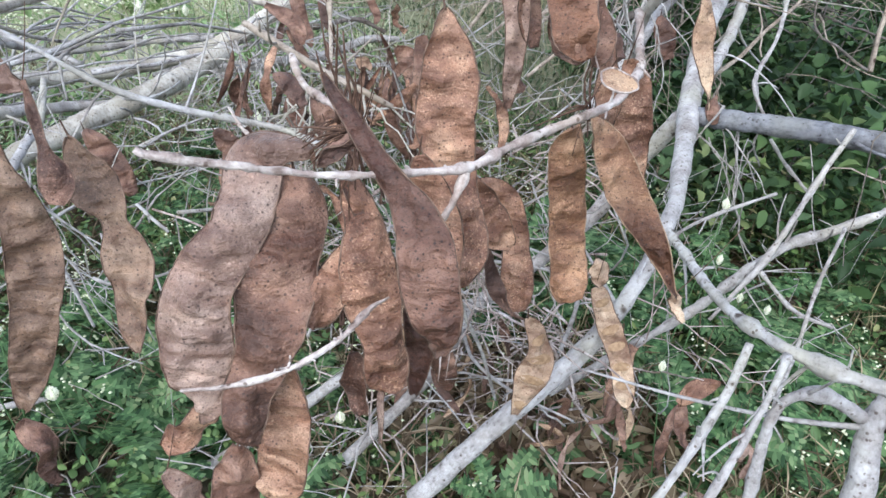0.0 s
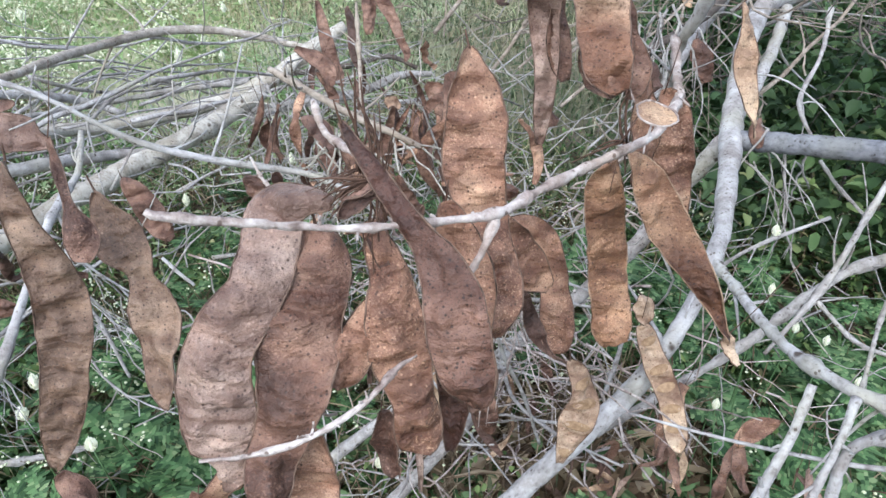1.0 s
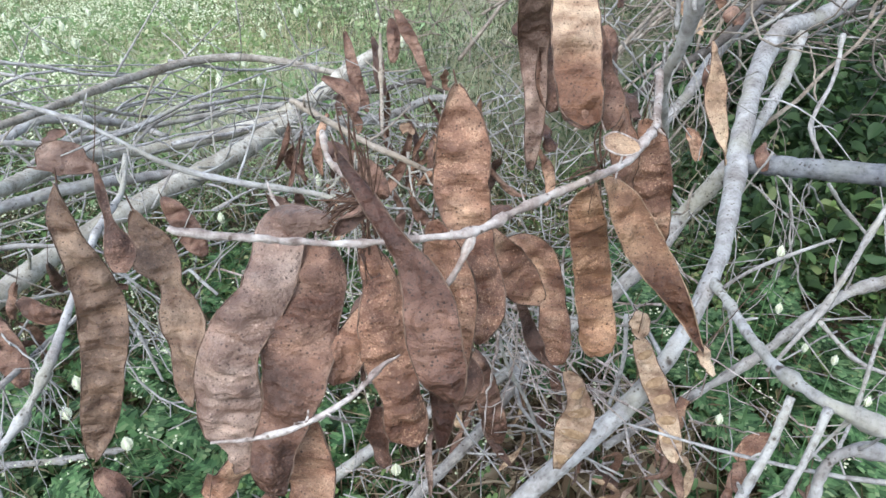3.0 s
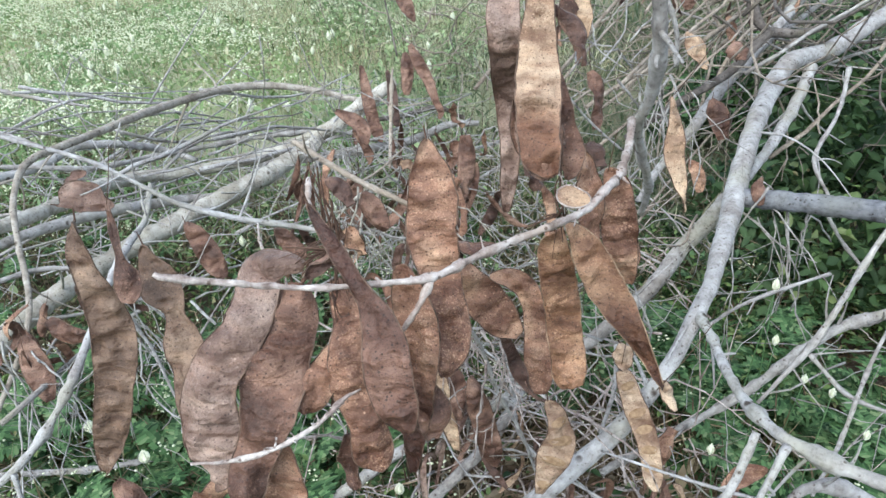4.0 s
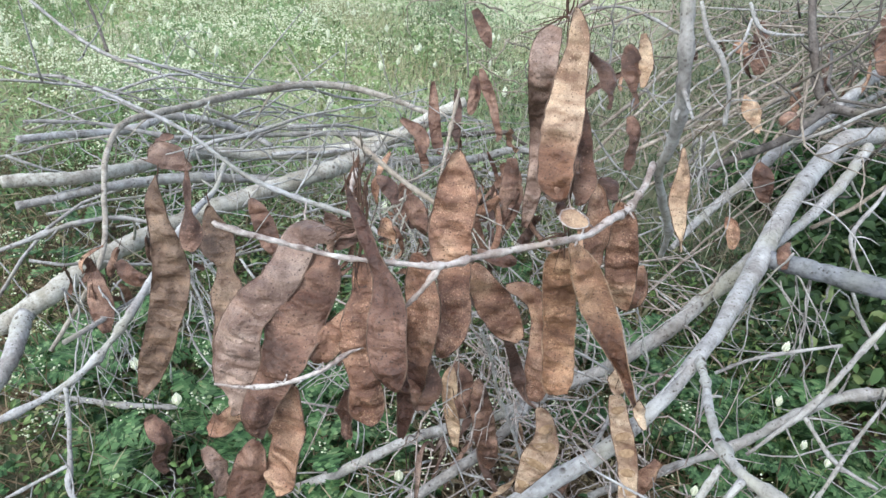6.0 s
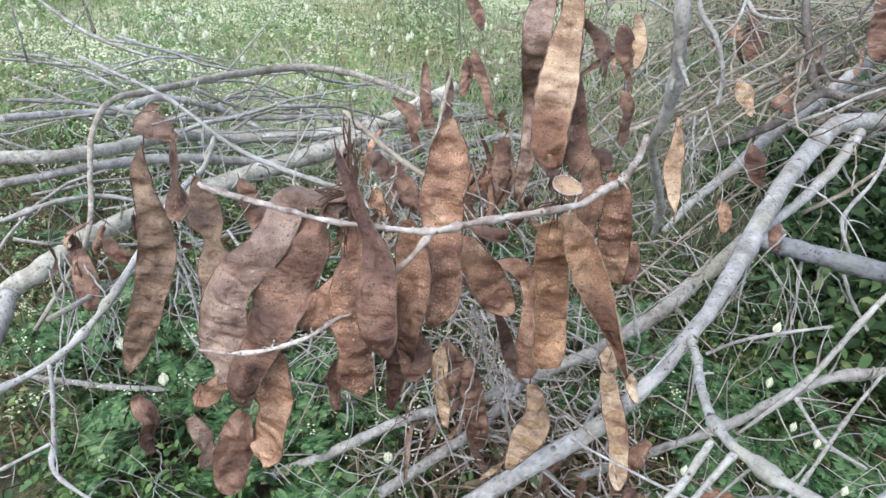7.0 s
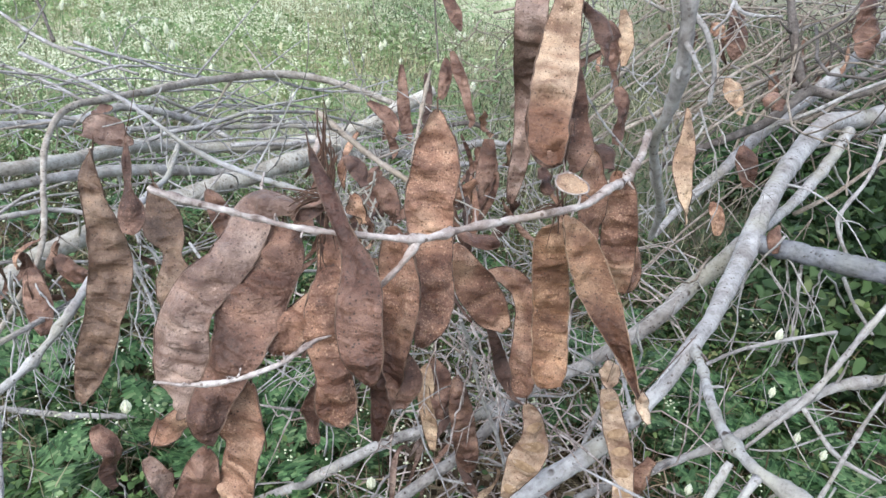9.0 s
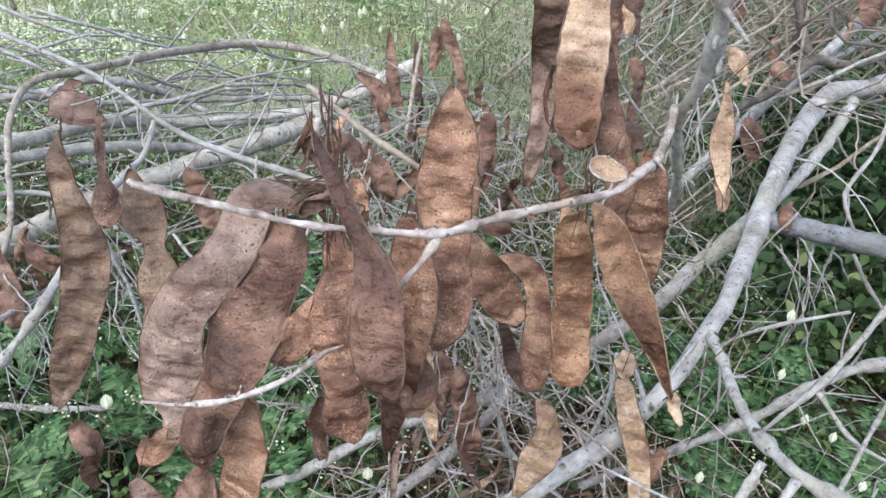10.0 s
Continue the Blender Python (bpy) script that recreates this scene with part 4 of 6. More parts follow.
seed_pod(pod_bleached, [(0.131, 0.574, 1.156, 0.0052), (0.137, 0.567, 1.139, 0.0168), (0.141, 0.559, 1.120, 0.0231), (0.141, 0.550, 1.104, 0.0294), (0.142, 0.540, 1.088, 0.0324), (0.144, 0.523, 1.069, 0.0363), (0.146, 0.505, 1.050, 0.0369), (0.148, 0.489, 1.031, 0.0345), (0.152, 0.478, 1.015, 0.0334), (0.158, 0.474, 1.005, 0.0212), (0.162, 0.472, 0.999, 0.0081)], seeds=8, turn=-10, key=21)
seed_pod(pod_mauve, [(0.113, 0.582, 1.134, 0.0122), (0.109, 0.566, 1.118, 0.0297), (0.113, 0.553, 1.091, 0.0297), (0.112, 0.592, 1.031, 0.0267), (0.117, 0.581, 0.990, 0.0206), (0.117, 0.571, 0.953, 0.0165), (0.116, 0.563, 0.919, 0.0056)], seeds=7, turn=-14, key=22)
seed_pod(pod_rust, [(0.157, 0.551, 1.068, 0.0054), (0.163, 0.537, 1.045, 0.0160), (0.169, 0.523, 1.022, 0.0202), (0.175, 0.512, 1.005, 0.0254), (0.177, 0.503, 0.993, 0.0169), (0.174, 0.498, 0.985, 0.0053)], seeds=4, turn=-12, key=23)
seed_pod(pod_dark, [(0.147, 0.576, 1.119, 0.0032), (0.160, 0.574, 1.110, 0.0097), (0.170, 0.573, 1.103, 0.0161), (0.178, 0.569, 1.090, 0.0156), (0.183, 0.564, 1.078, 0.0086), (0.184, 0.559, 1.068, 0.0027)], seeds=2, turn=35, key=24)
seed_pod(pod_cream, [(0.252, 0.652, 0.704, 0.0055), (0.257, 0.645, 0.691, 0.0263), (0.260, 0.636, 0.674, 0.0083)], seeds=1, turn=10, key=25)
seed_pod(pod_cream, [(0.255, 0.639, 0.671, 0.0109), (0.262, 0.636, 0.660, 0.0230), (0.274, 0.624, 0.633, 0.0272), (0.289, 0.607, 0.608, 0.0276), (0.298, 0.587, 0.583, 0.0261), (0.302, 0.574, 0.563, 0.0249), (0.305, 0.566, 0.547, 0.0083)], seeds=5, turn=-14, key=26, marks=True)
seed_pod(pod_tan, [(0.342, 0.690, 0.538, 0.0124), (0.329, 0.673, 0.514, 0.0295), (0.314, 0.655, 0.476, 0.0265), (0.309, 0.645, 0.451, 0.0078)], seeds=2, turn=30, key=27)
seed_pod(pod_straw, [(0.260, 0.562, 1.042, 0.0040), (0.265, 0.552, 1.019, 0.0137), (0.266, 0.541, 0.995, 0.0178), (0.272, 0.533, 0.977, 0.0137), (0.278, 0.530, 0.961, 0.0072), (0.281, 0.529, 0.946, 0.0026)], seeds=4, turn=18, key=28)
seed_pod(pod_cream, [(0.169, 0.563, 0.678, 0.0046), (0.181, 0.557, 0.658, 0.0259), (0.186, 0.546, 0.634, 0.0397), (0.179, 0.536, 0.609, 0.0383), (0.171, 0.527, 0.583, 0.0247), (0.166, 0.521, 0.567, 0.0093)], seeds=4, turn=16, key=30, marks=True)
seed_pod(pod_dark, [(0.111, 0.569, 0.769, 0.0038), (0.123, 0.597, 0.712, 0.0160), (0.137, 0.594, 0.682, 0.0189), (0.152, 0.579, 0.671, 0.0093), (0.167, 0.565, 0.673, 0.0026)], seeds=2, turn=-15, key=31)
seed_pod(pod_rust, [(0.055, 0.706, 0.579, 0.0082), (0.067, 0.699, 0.539, 0.0333), (0.079, 0.700, 0.488, 0.0365), (0.088, 0.702, 0.444, 0.0329), (0.096, 0.703, 0.409, 0.0123)], seeds=6, turn=12, key=32)
seed_pod(pod_straw, [(0.007, 0.728, 0.573, 0.0068), (0.007, 0.720, 0.545, 0.0291), (0.011, 0.720, 0.503, 0.0270), (0.022, 0.718, 0.464, 0.0238), (0.033, 0.710, 0.426, 0.0124)], seeds=4, turn=-18, key=33)
seed_pod(pod_olive, [(-0.308, 0.475, 0.925, 0.0066), (-0.307, 0.466, 0.898, 0.0251), (-0.303, 0.463, 0.867, 0.0282), (-0.294, 0.461, 0.837, 0.0339), (-0.288, 0.457, 0.805, 0.0426), (-0.287, 0.447, 0.774, 0.0450), (-0.291, 0.436, 0.742, 0.0384), (-0.296, 0.426, 0.708, 0.0366), (-0.304, 0.421, 0.678, 0.0315), (-0.313, 0.416, 0.653, 0.0217), (-0.317, 0.411, 0.638, 0.0073)], seeds=9, turn=10, key=34)
seed_pod(pod_mauve, [(-0.361, 0.519, 0.918, 0.0085), (-0.349, 0.526, 0.925, 0.0304), (-0.331, 0.529, 0.924, 0.0328), (-0.316, 0.528, 0.918, 0.0182), (-0.303, 0.529, 0.915, 0.0049)], seeds=2, turn=0, key=35)
seed_pod(pod_dark, [(-0.360, 0.536, 0.936, 0.0049), (-0.350, 0.541, 0.943, 0.0104), (-0.338, 0.545, 0.946, 0.0037)], seeds=1, turn=10, key=36)
seed_pod(pod_rust, [(-0.267, 0.476, 0.945, 0.0052), (-0.257, 0.462, 0.921, 0.0079), (-0.247, 0.448, 0.899, 0.0087), (-0.239, 0.440, 0.884, 0.0236), (-0.236, 0.434, 0.875, 0.0253), (-0.236, 0.427, 0.864, 0.0105)], seeds=2, turn=15, key=37)
seed_pod(pod_olive, [(-0.255, 0.496, 0.889, 0.0038), (-0.246, 0.487, 0.873, 0.0266), (-0.234, 0.478, 0.857, 0.0409), (-0.218, 0.469, 0.841, 0.0323), (-0.211, 0.460, 0.827, 0.0209), (-0.202, 0.450, 0.809, 0.0399), (-0.194, 0.438, 0.789, 0.0409), (-0.193, 0.425, 0.768, 0.0323), (-0.189, 0.413, 0.748, 0.0247), (-0.184, 0.404, 0.734, 0.0095)], seeds=6, turn=-10, key=38)
seed_pod(pod_straw, [(0.383, 1.362, 0.937, 0.0087), (0.405, 1.348, 0.907, 0.0391), (0.427, 1.333, 0.873, 0.0065)], seeds=2, turn=20, key=39)
seed_pod(pod_rust, [(0.449, 1.300, 0.911, 0.0083), (0.471, 1.306, 0.914, 0.0376), (0.487, 1.302, 0.901, 0.0083)], seeds=1, turn=15, key=40)
seed_pod(pod_rust, [(0.439, 1.306, 0.823, 0.0109), (0.453, 1.291, 0.793, 0.0391), (0.466, 1.271, 0.754, 0.0217)], seeds=2, turn=-10, key=41)
seed_pod(pod_tan, [(0.395, 1.196, 0.737, 0.0087), (0.412, 1.187, 0.712, 0.0326), (0.418, 1.172, 0.683, 0.0087)], seeds=2, turn=10, key=42)
seed_pod(pod_rust, [(0.013, 0.943, 0.861, 0.0148), (0.017, 0.935, 0.828, 0.0279), (0.017, 0.922, 0.803, 0.0279), (0.018, 0.912, 0.775, 0.0112)], seeds=3, turn=22, key=43)
seed_pod(pod_rust, [(-0.178, 1.345, 0.891, 0.0098), (-0.170, 1.328, 0.858, 0.0276), (-0.169, 1.311, 0.829, 0.0217), (-0.169, 1.303, 0.813, 0.0079)], seeds=2, turn=10, key=44)
seed_pod(pod_rust, [(-0.169, 1.356, 0.905, 0.0079), (-0.147, 1.340, 0.870, 0.0257), (-0.126, 1.326, 0.839, 0.0217), (-0.107, 1.308, 0.801, 0.0158), (-0.095, 1.300, 0.780, 0.0138), (-0.098, 1.292, 0.767, 0.0050)], seeds=3, turn=-20, key=45)
seed_pod(pod_rust, [(-0.267, 1.316, 0.869, 0.0079), (-0.255, 1.297, 0.832, 0.0198), (-0.240, 1.272, 0.784, 0.0277), (-0.226, 1.257, 0.751, 0.0237), (-0.214, 1.246, 0.728, 0.0079)], seeds=3, turn=14, key=46)
seed_pod(pod_dark, [(-0.213, 1.320, 0.859, 0.0079), (-0.200, 1.303, 0.824, 0.0217), (-0.195, 1.285, 0.791, 0.0237), (-0.183, 1.268, 0.756, 0.0079)], seeds=3, turn=-14, key=47)
seed_pod(pod_rust, [(-0.243, 1.511, 1.006, 0.0160), (-0.211, 1.497, 0.964, 0.0321), (-0.188, 1.482, 0.927, 0.0080)], seeds=2, turn=10, key=48)
seed_pod(pod_dark, [(-0.148, 0.749, 0.862, 0.0045), (-0.127, 0.747, 0.850, 0.0255), (-0.110, 0.738, 0.829, 0.0120)], seeds=2, turn=30, key=49)
seed_pod(pod_rust, [(-0.112, 0.793, 0.824, 0.0079), (-0.095, 0.783, 0.802, 0.0317), (-0.075, 0.772, 0.775, 0.0111)], seeds=2, turn=-20, key=50)
seed_pod(pod_tan, [(-0.040, 0.518, 0.912, 0.0055), (-0.031, 0.513, 0.901, 0.0187), (-0.024, 0.507, 0.888, 0.0066)], seeds=1, turn=25, key=51)
seed_pod(pod_rust, [(-0.559, 1.020, 0.630, 0.0087), (-0.533, 1.012, 0.603, 0.0389), (-0.504, 0.998, 0.563, 0.0456), (-0.478, 0.986, 0.529, 0.0130)], seeds=4, turn=12, key=52)
seed_pod(pod_rust, [(-0.210, 0.704, 0.804, 0.0060), (-0.193, 0.699, 0.790, 0.0270), (-0.166, 0.692, 0.768, 0.0120)], seeds=2, turn=-18, key=53)
seed_pod(pod_cream, [(-0.062, 0.822, 0.859, 0.0048), (-0.052, 0.823, 0.856, 0.0174), (-0.043, 0.820, 0.849, 0.0048)], seeds=1, turn=10, key=54)
seed_pod(pod_rust, [(0.054, 0.608, 0.855, 0.0063), (0.077, 0.609, 0.849, 0.0238), (0.104, 0.613, 0.847, 0.0050)], seeds=2, turn=20, key=55)
seed_pod(pod_rust, [(0.481, 1.030, 0.778, 0.0054), (0.476, 1.017, 0.757, 0.0234), (0.483, 1.008, 0.738, 0.0072)], seeds=1, turn=-25, key=56)
seed_pod(pod_rust, [(-0.618, 0.641, 0.625, 0.0083), (-0.593, 0.623, 0.587, 0.0417), (-0.567, 0.601, 0.540, 0.0117)], seeds=2, turn=15, key=57)
seed_pod(pod_rust, [(-0.581, 0.660, 0.646, 0.0117), (-0.551, 0.655, 0.628, 0.0334), (-0.515, 0.660, 0.624, 0.0067)], seeds=1, turn=-15, key=58)
seed_pod(pod_rust, [(-0.499, 0.597, 0.387, 0.0096), (-0.487, 0.592, 0.372, 0.0321), (-0.456, 0.582, 0.357, 0.0366), (-0.457, 0.567, 0.330, 0.0270), (-0.445, 0.566, 0.302, 0.0144)], seeds=3, turn=55, key=59)
seed_pod(pod_rust, [(0.417, 1.817, 1.026, 0.0142), (0.433, 1.784, 0.957, 0.0511), (0.437, 1.759, 0.909, 0.0142)], seeds=3, turn=-10, key=60)
seed_pod(pod_dark, [(0.580, 1.817, 0.946, 0.0227), (0.599, 1.794, 0.894, 0.0511), (0.603, 1.776, 0.859, 0.0114)], seeds=2, turn=15, key=61)
seed_pod(pod_rust, [(0.665, 1.686, 1.092, 0.0326), (0.672, 1.656, 1.034, 0.0576), (0.679, 1.623, 0.970, 0.0376)], seeds=4, turn=10, key=62)
seed_pod(pod_tan, [(0.513, 1.664, 0.912, 0.0080), (0.523, 1.652, 0.886, 0.0267), (0.526, 1.637, 0.858, 0.0080)], seeds=1, turn=-10, key=63)
seed_pod(pod_tan, [(0.358, 1.667, 0.995, 0.0134), (0.377, 1.664, 0.980, 0.0374), (0.393, 1.660, 0.964, 0.0107)], seeds=1, turn=10, key=64)
seed_pod(pod_rust, [(0.148, 1.217, 1.025, 0.0125), (0.162, 1.200, 0.987, 0.0396), (0.176, 1.182, 0.947, 0.0146)], seeds=3, turn=15, key=65)
seed_pod(pod_straw, [(0.168, 1.234, 1.045, 0.0104), (0.184, 1.212, 0.998, 0.0271), (0.189, 1.191, 0.957, 0.0104)], seeds=2, turn=-15, key=66)
seed_pod(pod_rust, [(0.193, 0.806, 1.000, 0.0090), (0.206, 0.794, 0.973, 0.0225), (0.205, 0.774, 0.936, 0.0075)], seeds=3, turn=20, key=67)
seed_pod(pod_rust, [(-0.039, 1.097, 0.790, 0.0087), (-0.013, 1.091, 0.768, 0.0369), (-0.006, 1.072, 0.729, 0.0217), (-0.014, 1.043, 0.680, 0.0130)], seeds=3, turn=-20, key=68)
seed_pod(pod_rust, [(-0.253, 1.100, 0.840, 0.0092), (-0.205, 1.087, 0.820, 0.0275), (-0.188, 1.067, 0.791, 0.0073)], seeds=2, turn=10, key=69)
seed_pod(pod_rust, [(-0.164, 0.936, 0.776, 0.0100), (-0.168, 0.912, 0.741, 0.0300), (-0.140, 0.892, 0.712, 0.0117)], seeds=3, turn=10, key=70)
seed_pod(pod_rust, [(0.419, 0.660, 0.460, 0.0206), (0.423, 0.638, 0.427, 0.0270), (0.432, 0.627, 0.412, 0.0063)], seeds=2, turn=20, key=71)
seed_pod(pod_tan, [(0.472, 0.681, 0.490, 0.0079), (0.441, 0.675, 0.481, 0.0270), (0.415, 0.662, 0.463, 0.0111)], seeds=1, turn=-20, key=72)
seed_pod(pod_rust, [(0.124, 0.724, 0.907, 0.0088), (0.135, 0.714, 0.893, 0.0225), (0.139, 0.705, 0.880, 0.0075)], seeds=1, turn=15, key=73)
seed_pod(pod_rust, [(0.117, 0.629, 1.078, 0.0080), (0.120, 0.613, 1.053, 0.0200), (0.123, 0.596, 1.022, 0.0230), (0.126, 0.586, 0.995, 0.0232), (0.134, 0.578, 0.971, 0.0092)], seeds=5, turn=15, key=74)
# added piece for the brown, shadowed mouth of pod 21, no pod of its own
seed_pod(pod_rust, [(0.151, 0.510, 1.030, 0.0326), (0.152, 0.495, 1.014, 0.0355), (0.156, 0.483, 1.002, 0.0278), (0.161, 0.478, 0.995, 0.0128)], seeds=2, turn=-6, key=75)
seed_pod(pod_tan, [(-0.076, 0.293, 0.802, 0.0112), (-0.085, 0.288, 0.791, 0.0226), (-0.098, 0.282, 0.779, 0.0218), (-0.109, 0.279, 0.769, 0.0095)], seeds=2, turn=14, key=76)
seed_pod(pod_rust, [(0.011, 0.336, 0.821, 0.0075), (0.018, 0.325, 0.798, 0.0214), (0.024, 0.317, 0.780, 0.0053)], seeds=2, turn=-20, key=78)
seed_pod(pod_rust, [(0.056, 0.383, 0.838, 0.0132), (0.073, 0.377, 0.818, 0.0342), (0.074, 0.369, 0.792, 0.0089)], seeds=2, turn=20, key=79)
seed_pod(pod_rust, [(0.007, 0.742, 0.573, 0.0092), (0.027, 0.730, 0.540, 0.0367), (0.038, 0.707, 0.492, 0.0110)], seeds=2, turn=25, key=80)
seed_pod(pod_dark, [(0.014, 0.355, 0.981, 0.0032), (0.007, 0.351, 0.977, 0.0088), (-0.003, 0.348, 0.970, 0.0104), (-0.011, 0.345, 0.964, 0.0032)], seeds=2, turn=50, key=81)
seed_pod(pod_dark, [(0.016, 0.355, 0.985, 0.0024), (0.012, 0.351, 0.982, 0.0063), (0.002, 0.349, 0.978, 0.0072), (-0.007, 0.348, 0.973, 0.0024)], seeds=2, turn=-40, key=82)
# added dark strip: the shadow gap along the rolled left rim of pod 7
seed_pod(pod_dark, [(0.003, 0.359, 0.940, 0.0027), (0.010, 0.356, 0.930, 0.0058), (0.017, 0.352, 0.919, 0.0069), (0.015, 0.346, 0.906, 0.0063), (0.010, 0.340, 0.893, 0.0045), (0.007, 0.333, 0.876, 0.0035), (0.007, 0.324, 0.856, 0.0025)], seeds=4, turn=0, key=83)


def stalk_bunch(at, count, key):
    """The dry, curled stalks from which the large pods hang, fanning out of one knot."""
    rng = np.random.default_rng(key)
    root = new("stalk_bunch")
    root.location = at
    tagged(root, "bunch of dark dry curled stalks holding the pods", "stalk bunch")
    for k in range(count):
        d = np.array([-0.85, -0.25, -0.42]) if k % 3 else np.array([0.1, -0.3, -1.0])
        d = unit(d + rng.normal(0, 0.2, 3)) * rng.uniform(0.022, 0.042)
        bow = np.array([-0.1, -0.25, rng.uniform(0.1, 0.7)]) * 0.03
        w = rng.uniform(0.0008, 0.0024)
        sl, _ = spline([(*(d * f + bow * f * (1 - f)), w * (1 - 0.5 * f)) for f in (0, 0.3, 0.65, 1.0)], 10)
        part("stalk", mesh_from("stalk", *tube(sl, 6, rng, 0.14), stalk_brown), root)
    for k in range(3):
        d = unit(np.array([rng.normal(-0.1, 0.16), rng.normal(0, 0.12), 1.0])) * rng.uniform(0.03, 0.07)
        sl, _ = spline([(*(d * f + rng.normal(0, 0.002, 3)), 0.0022 * (1 - 0.6 * f)) for f in (0, 0.3, 0.65, 1.0)], 10)
        part("stalk", mesh_from("stalk", *tube(sl, 6, rng, 0.14), stalk_brown), root)
    return root


stalk_bunch((0.123, 0.588, 1.146), 5, 4)
stalk_bunch((0.012, 0.359, 0.980), 26, 1)
stalk_bunch((0.171, 0.480, 0.960), 5, 2)
stalk_bunch((-0.001, 0.374, 0.981), 8, 3)


def pod_valve(at, radius, key):
    """A single pale round scrap of a pod, lying like a saucer on the twig."""
    rng = np.random.default_rng(key)
    root = new("pod_scrap")
    root.location = at
    tagged(root, "pale round scrap of a dry pod lying on a twig", "pod scrap")
    up = unit(np.array([0.12, -0.34, 1.0]))
    ax = unit(np.cross(np.array([0.25, 1.0, 0]), up))
    ay = np.cross(up, ax)
    rings, round_ = 7, 28
    edge = 1 + 0.05 * np.sin(np.linspace(0, 2 * math.pi, round_, endpoint=False) * 3 + 1) + rng.normal(0, 0.015, round_)
    V, Fc = [], []
    for s_ in (1, -1):
        for i in range(rings):
            f = i / (rings - 1)
            for k in range(round_):
                g = 2 * math.pi * k / round_
                r_ = radius * f * edge[k]
                z_ = radius * (0.13 * f ** 3 + 0.02 * math.sin(5 * g + 4 * f) * f) + s_ * 0.0005 * (1.2 - f)
                V.append(ax * r_ * math.cos(g) * 1.08 + ay * r_ * math.sin(g) * 0.94 + up * z_)
    N = rings * round_
    for i in range(rings - 1):
        for k in range(round_):
            q, q2 = i * round_ + k, i * round_ + (k + 1) % round_
            Fc += [(q, q2, q2 + round_, q + round_), (N + q, N + q + round_, N + q2 + round_, N + q2)]
    part("shell", mesh_from("shell", V, Fc, pod_straw), root)
    rim = np.array([(V[(rings - 1) * round_ + k] + V[N + (rings - 1) * round_ + k]) / 2 for k in list(range(round_)) + [0]])
    part("rim", mesh_from("rim", *tube(np.concatenate([rim, np.full((len(rim), 1), 0.0016)], 1), 5, rng, 0.12), bark_twig), root, "thin worn rim")
    return root


pod_valve((0.179, 0.435, 0.997), 0.0125, 5)

def hung_pods(centre, spread, count, key, long_):
    """Small shrivelled pods left hanging or lying in the dead twigs."""
    rng = np.random.default_rng(key)
    for k in range(count):
        p = np.array(centre) + rng.uniform(-1, 1, 3) * np.array(spread)
        p[2] = max(p[2], 0.2)
        L, W = long_ * rng.uniform(0.7, 1.6), long_ * rng.uniform(0.14, 0.30)
        d = unit(np.array([rng.normal(0, 0.4), rng.normal(0, 0.4), -1.0]))
        bow = rng.normal(0, 0.4, 3) * L
        pts = [(*(p + d * L * f + bow * f * (1 - f) * 2), W * wd) for f, wd in ((0, 0.12), (0.2, 0.7), (0.4, rng.uniform(0.4, 1.0)), (0.6, 0.9), (0.8, rng.uniform(0.5, 1.0)), (1.0, 0.3))]
        seed_pod(([pod_mauve, pod_rust, pod_straw, pod_dark] if key in (3, 4) else [pod_rust, pod_dark, pod_tan, pod_rust])[k % 4], pts, 3, rng.uniform(-60, 60), key * 40 + k)


hung_pods((-0.648, 0.665, 0.600), (0.06, 0.10, 0.07), 7, 9, 0.075)
hung_pods((-0.120, 0.820, 0.773), (0.13, 0.16, 0.10), 26, 1, 0.065)
hung_pods((-0.160, 1.147, 0.744), (0.12, 0.15, 0.10), 15, 2, 0.085)
hung_pods((0.029, 0.928, 0.786), (0.10, 0.15, 0.08), 12, 8, 0.080)
hung_pods((0.134, 0.722, 0.419), (0.15, 0.12, 0.07), 16, 3, 0.070)
hung_pods((0.371, 0.664, 0.377), (0.17, 0.10, 0.05), 10, 4, 0.080)
hung_pods((0.438, 1.893, 0.940), (0.35, 0.30, 0.12), 10, 5, 0.070)
hung_pods((-0.612, 0.678, 0.586), (0.10, 0.10, 0.08), 5, 6, 0.070)
hung_pods((0.161, 1.247, 0.967), (0.06, 0.10, 0.10), 4, 7, 0.070)


def fallen_pods(centre, spread, count, key):
    """Dull dry pods lying on the littered soil."""
    rng = np.random.default_rng(key)
    for k in range(count):
        x, y = np.array(centre) + rng.normal(0, 1, 2) * np.array(spread)
        L, W, g = rng.uniform(0.05, 0.10), rng.uniform(0.018, 0.030), rng.uniform(0, 2 * math.pi)
        d, n_ = np.array([math.cos(g), math.sin(g)]), np.array([-math.sin(g), math.cos(g)])
        bow, tip = rng.normal(0, 0.25) * L, rng.uniform(0.0, 0.03)
        pts = []
        for f, wd in ((0, 0.2), (0.25, 0.85), (0.5, rng.uniform(0.6, 1.0)), (0.75, 0.9), (1.0, 0.25)):
            q = np.array([x, y]) + d * L * f + n_ * bow * f * (1 - f) * 4
            pts.append((q[0], q[1], float(height(q[0], q[1])) + 0.018 + tip * f, W * wd))
        seed_pod([pod_rust, pod_dark, pod_mauve, pod_rust, pod_straw][k % 5], pts, 3, rng.uniform(-25, 25), key * 60 + k)


fallen_pods((0.25, 0.88), (0.17, 0.11), 26, 31)
fallen_pods((0.10, 1.08), (0.14, 0.09), 12, 32)


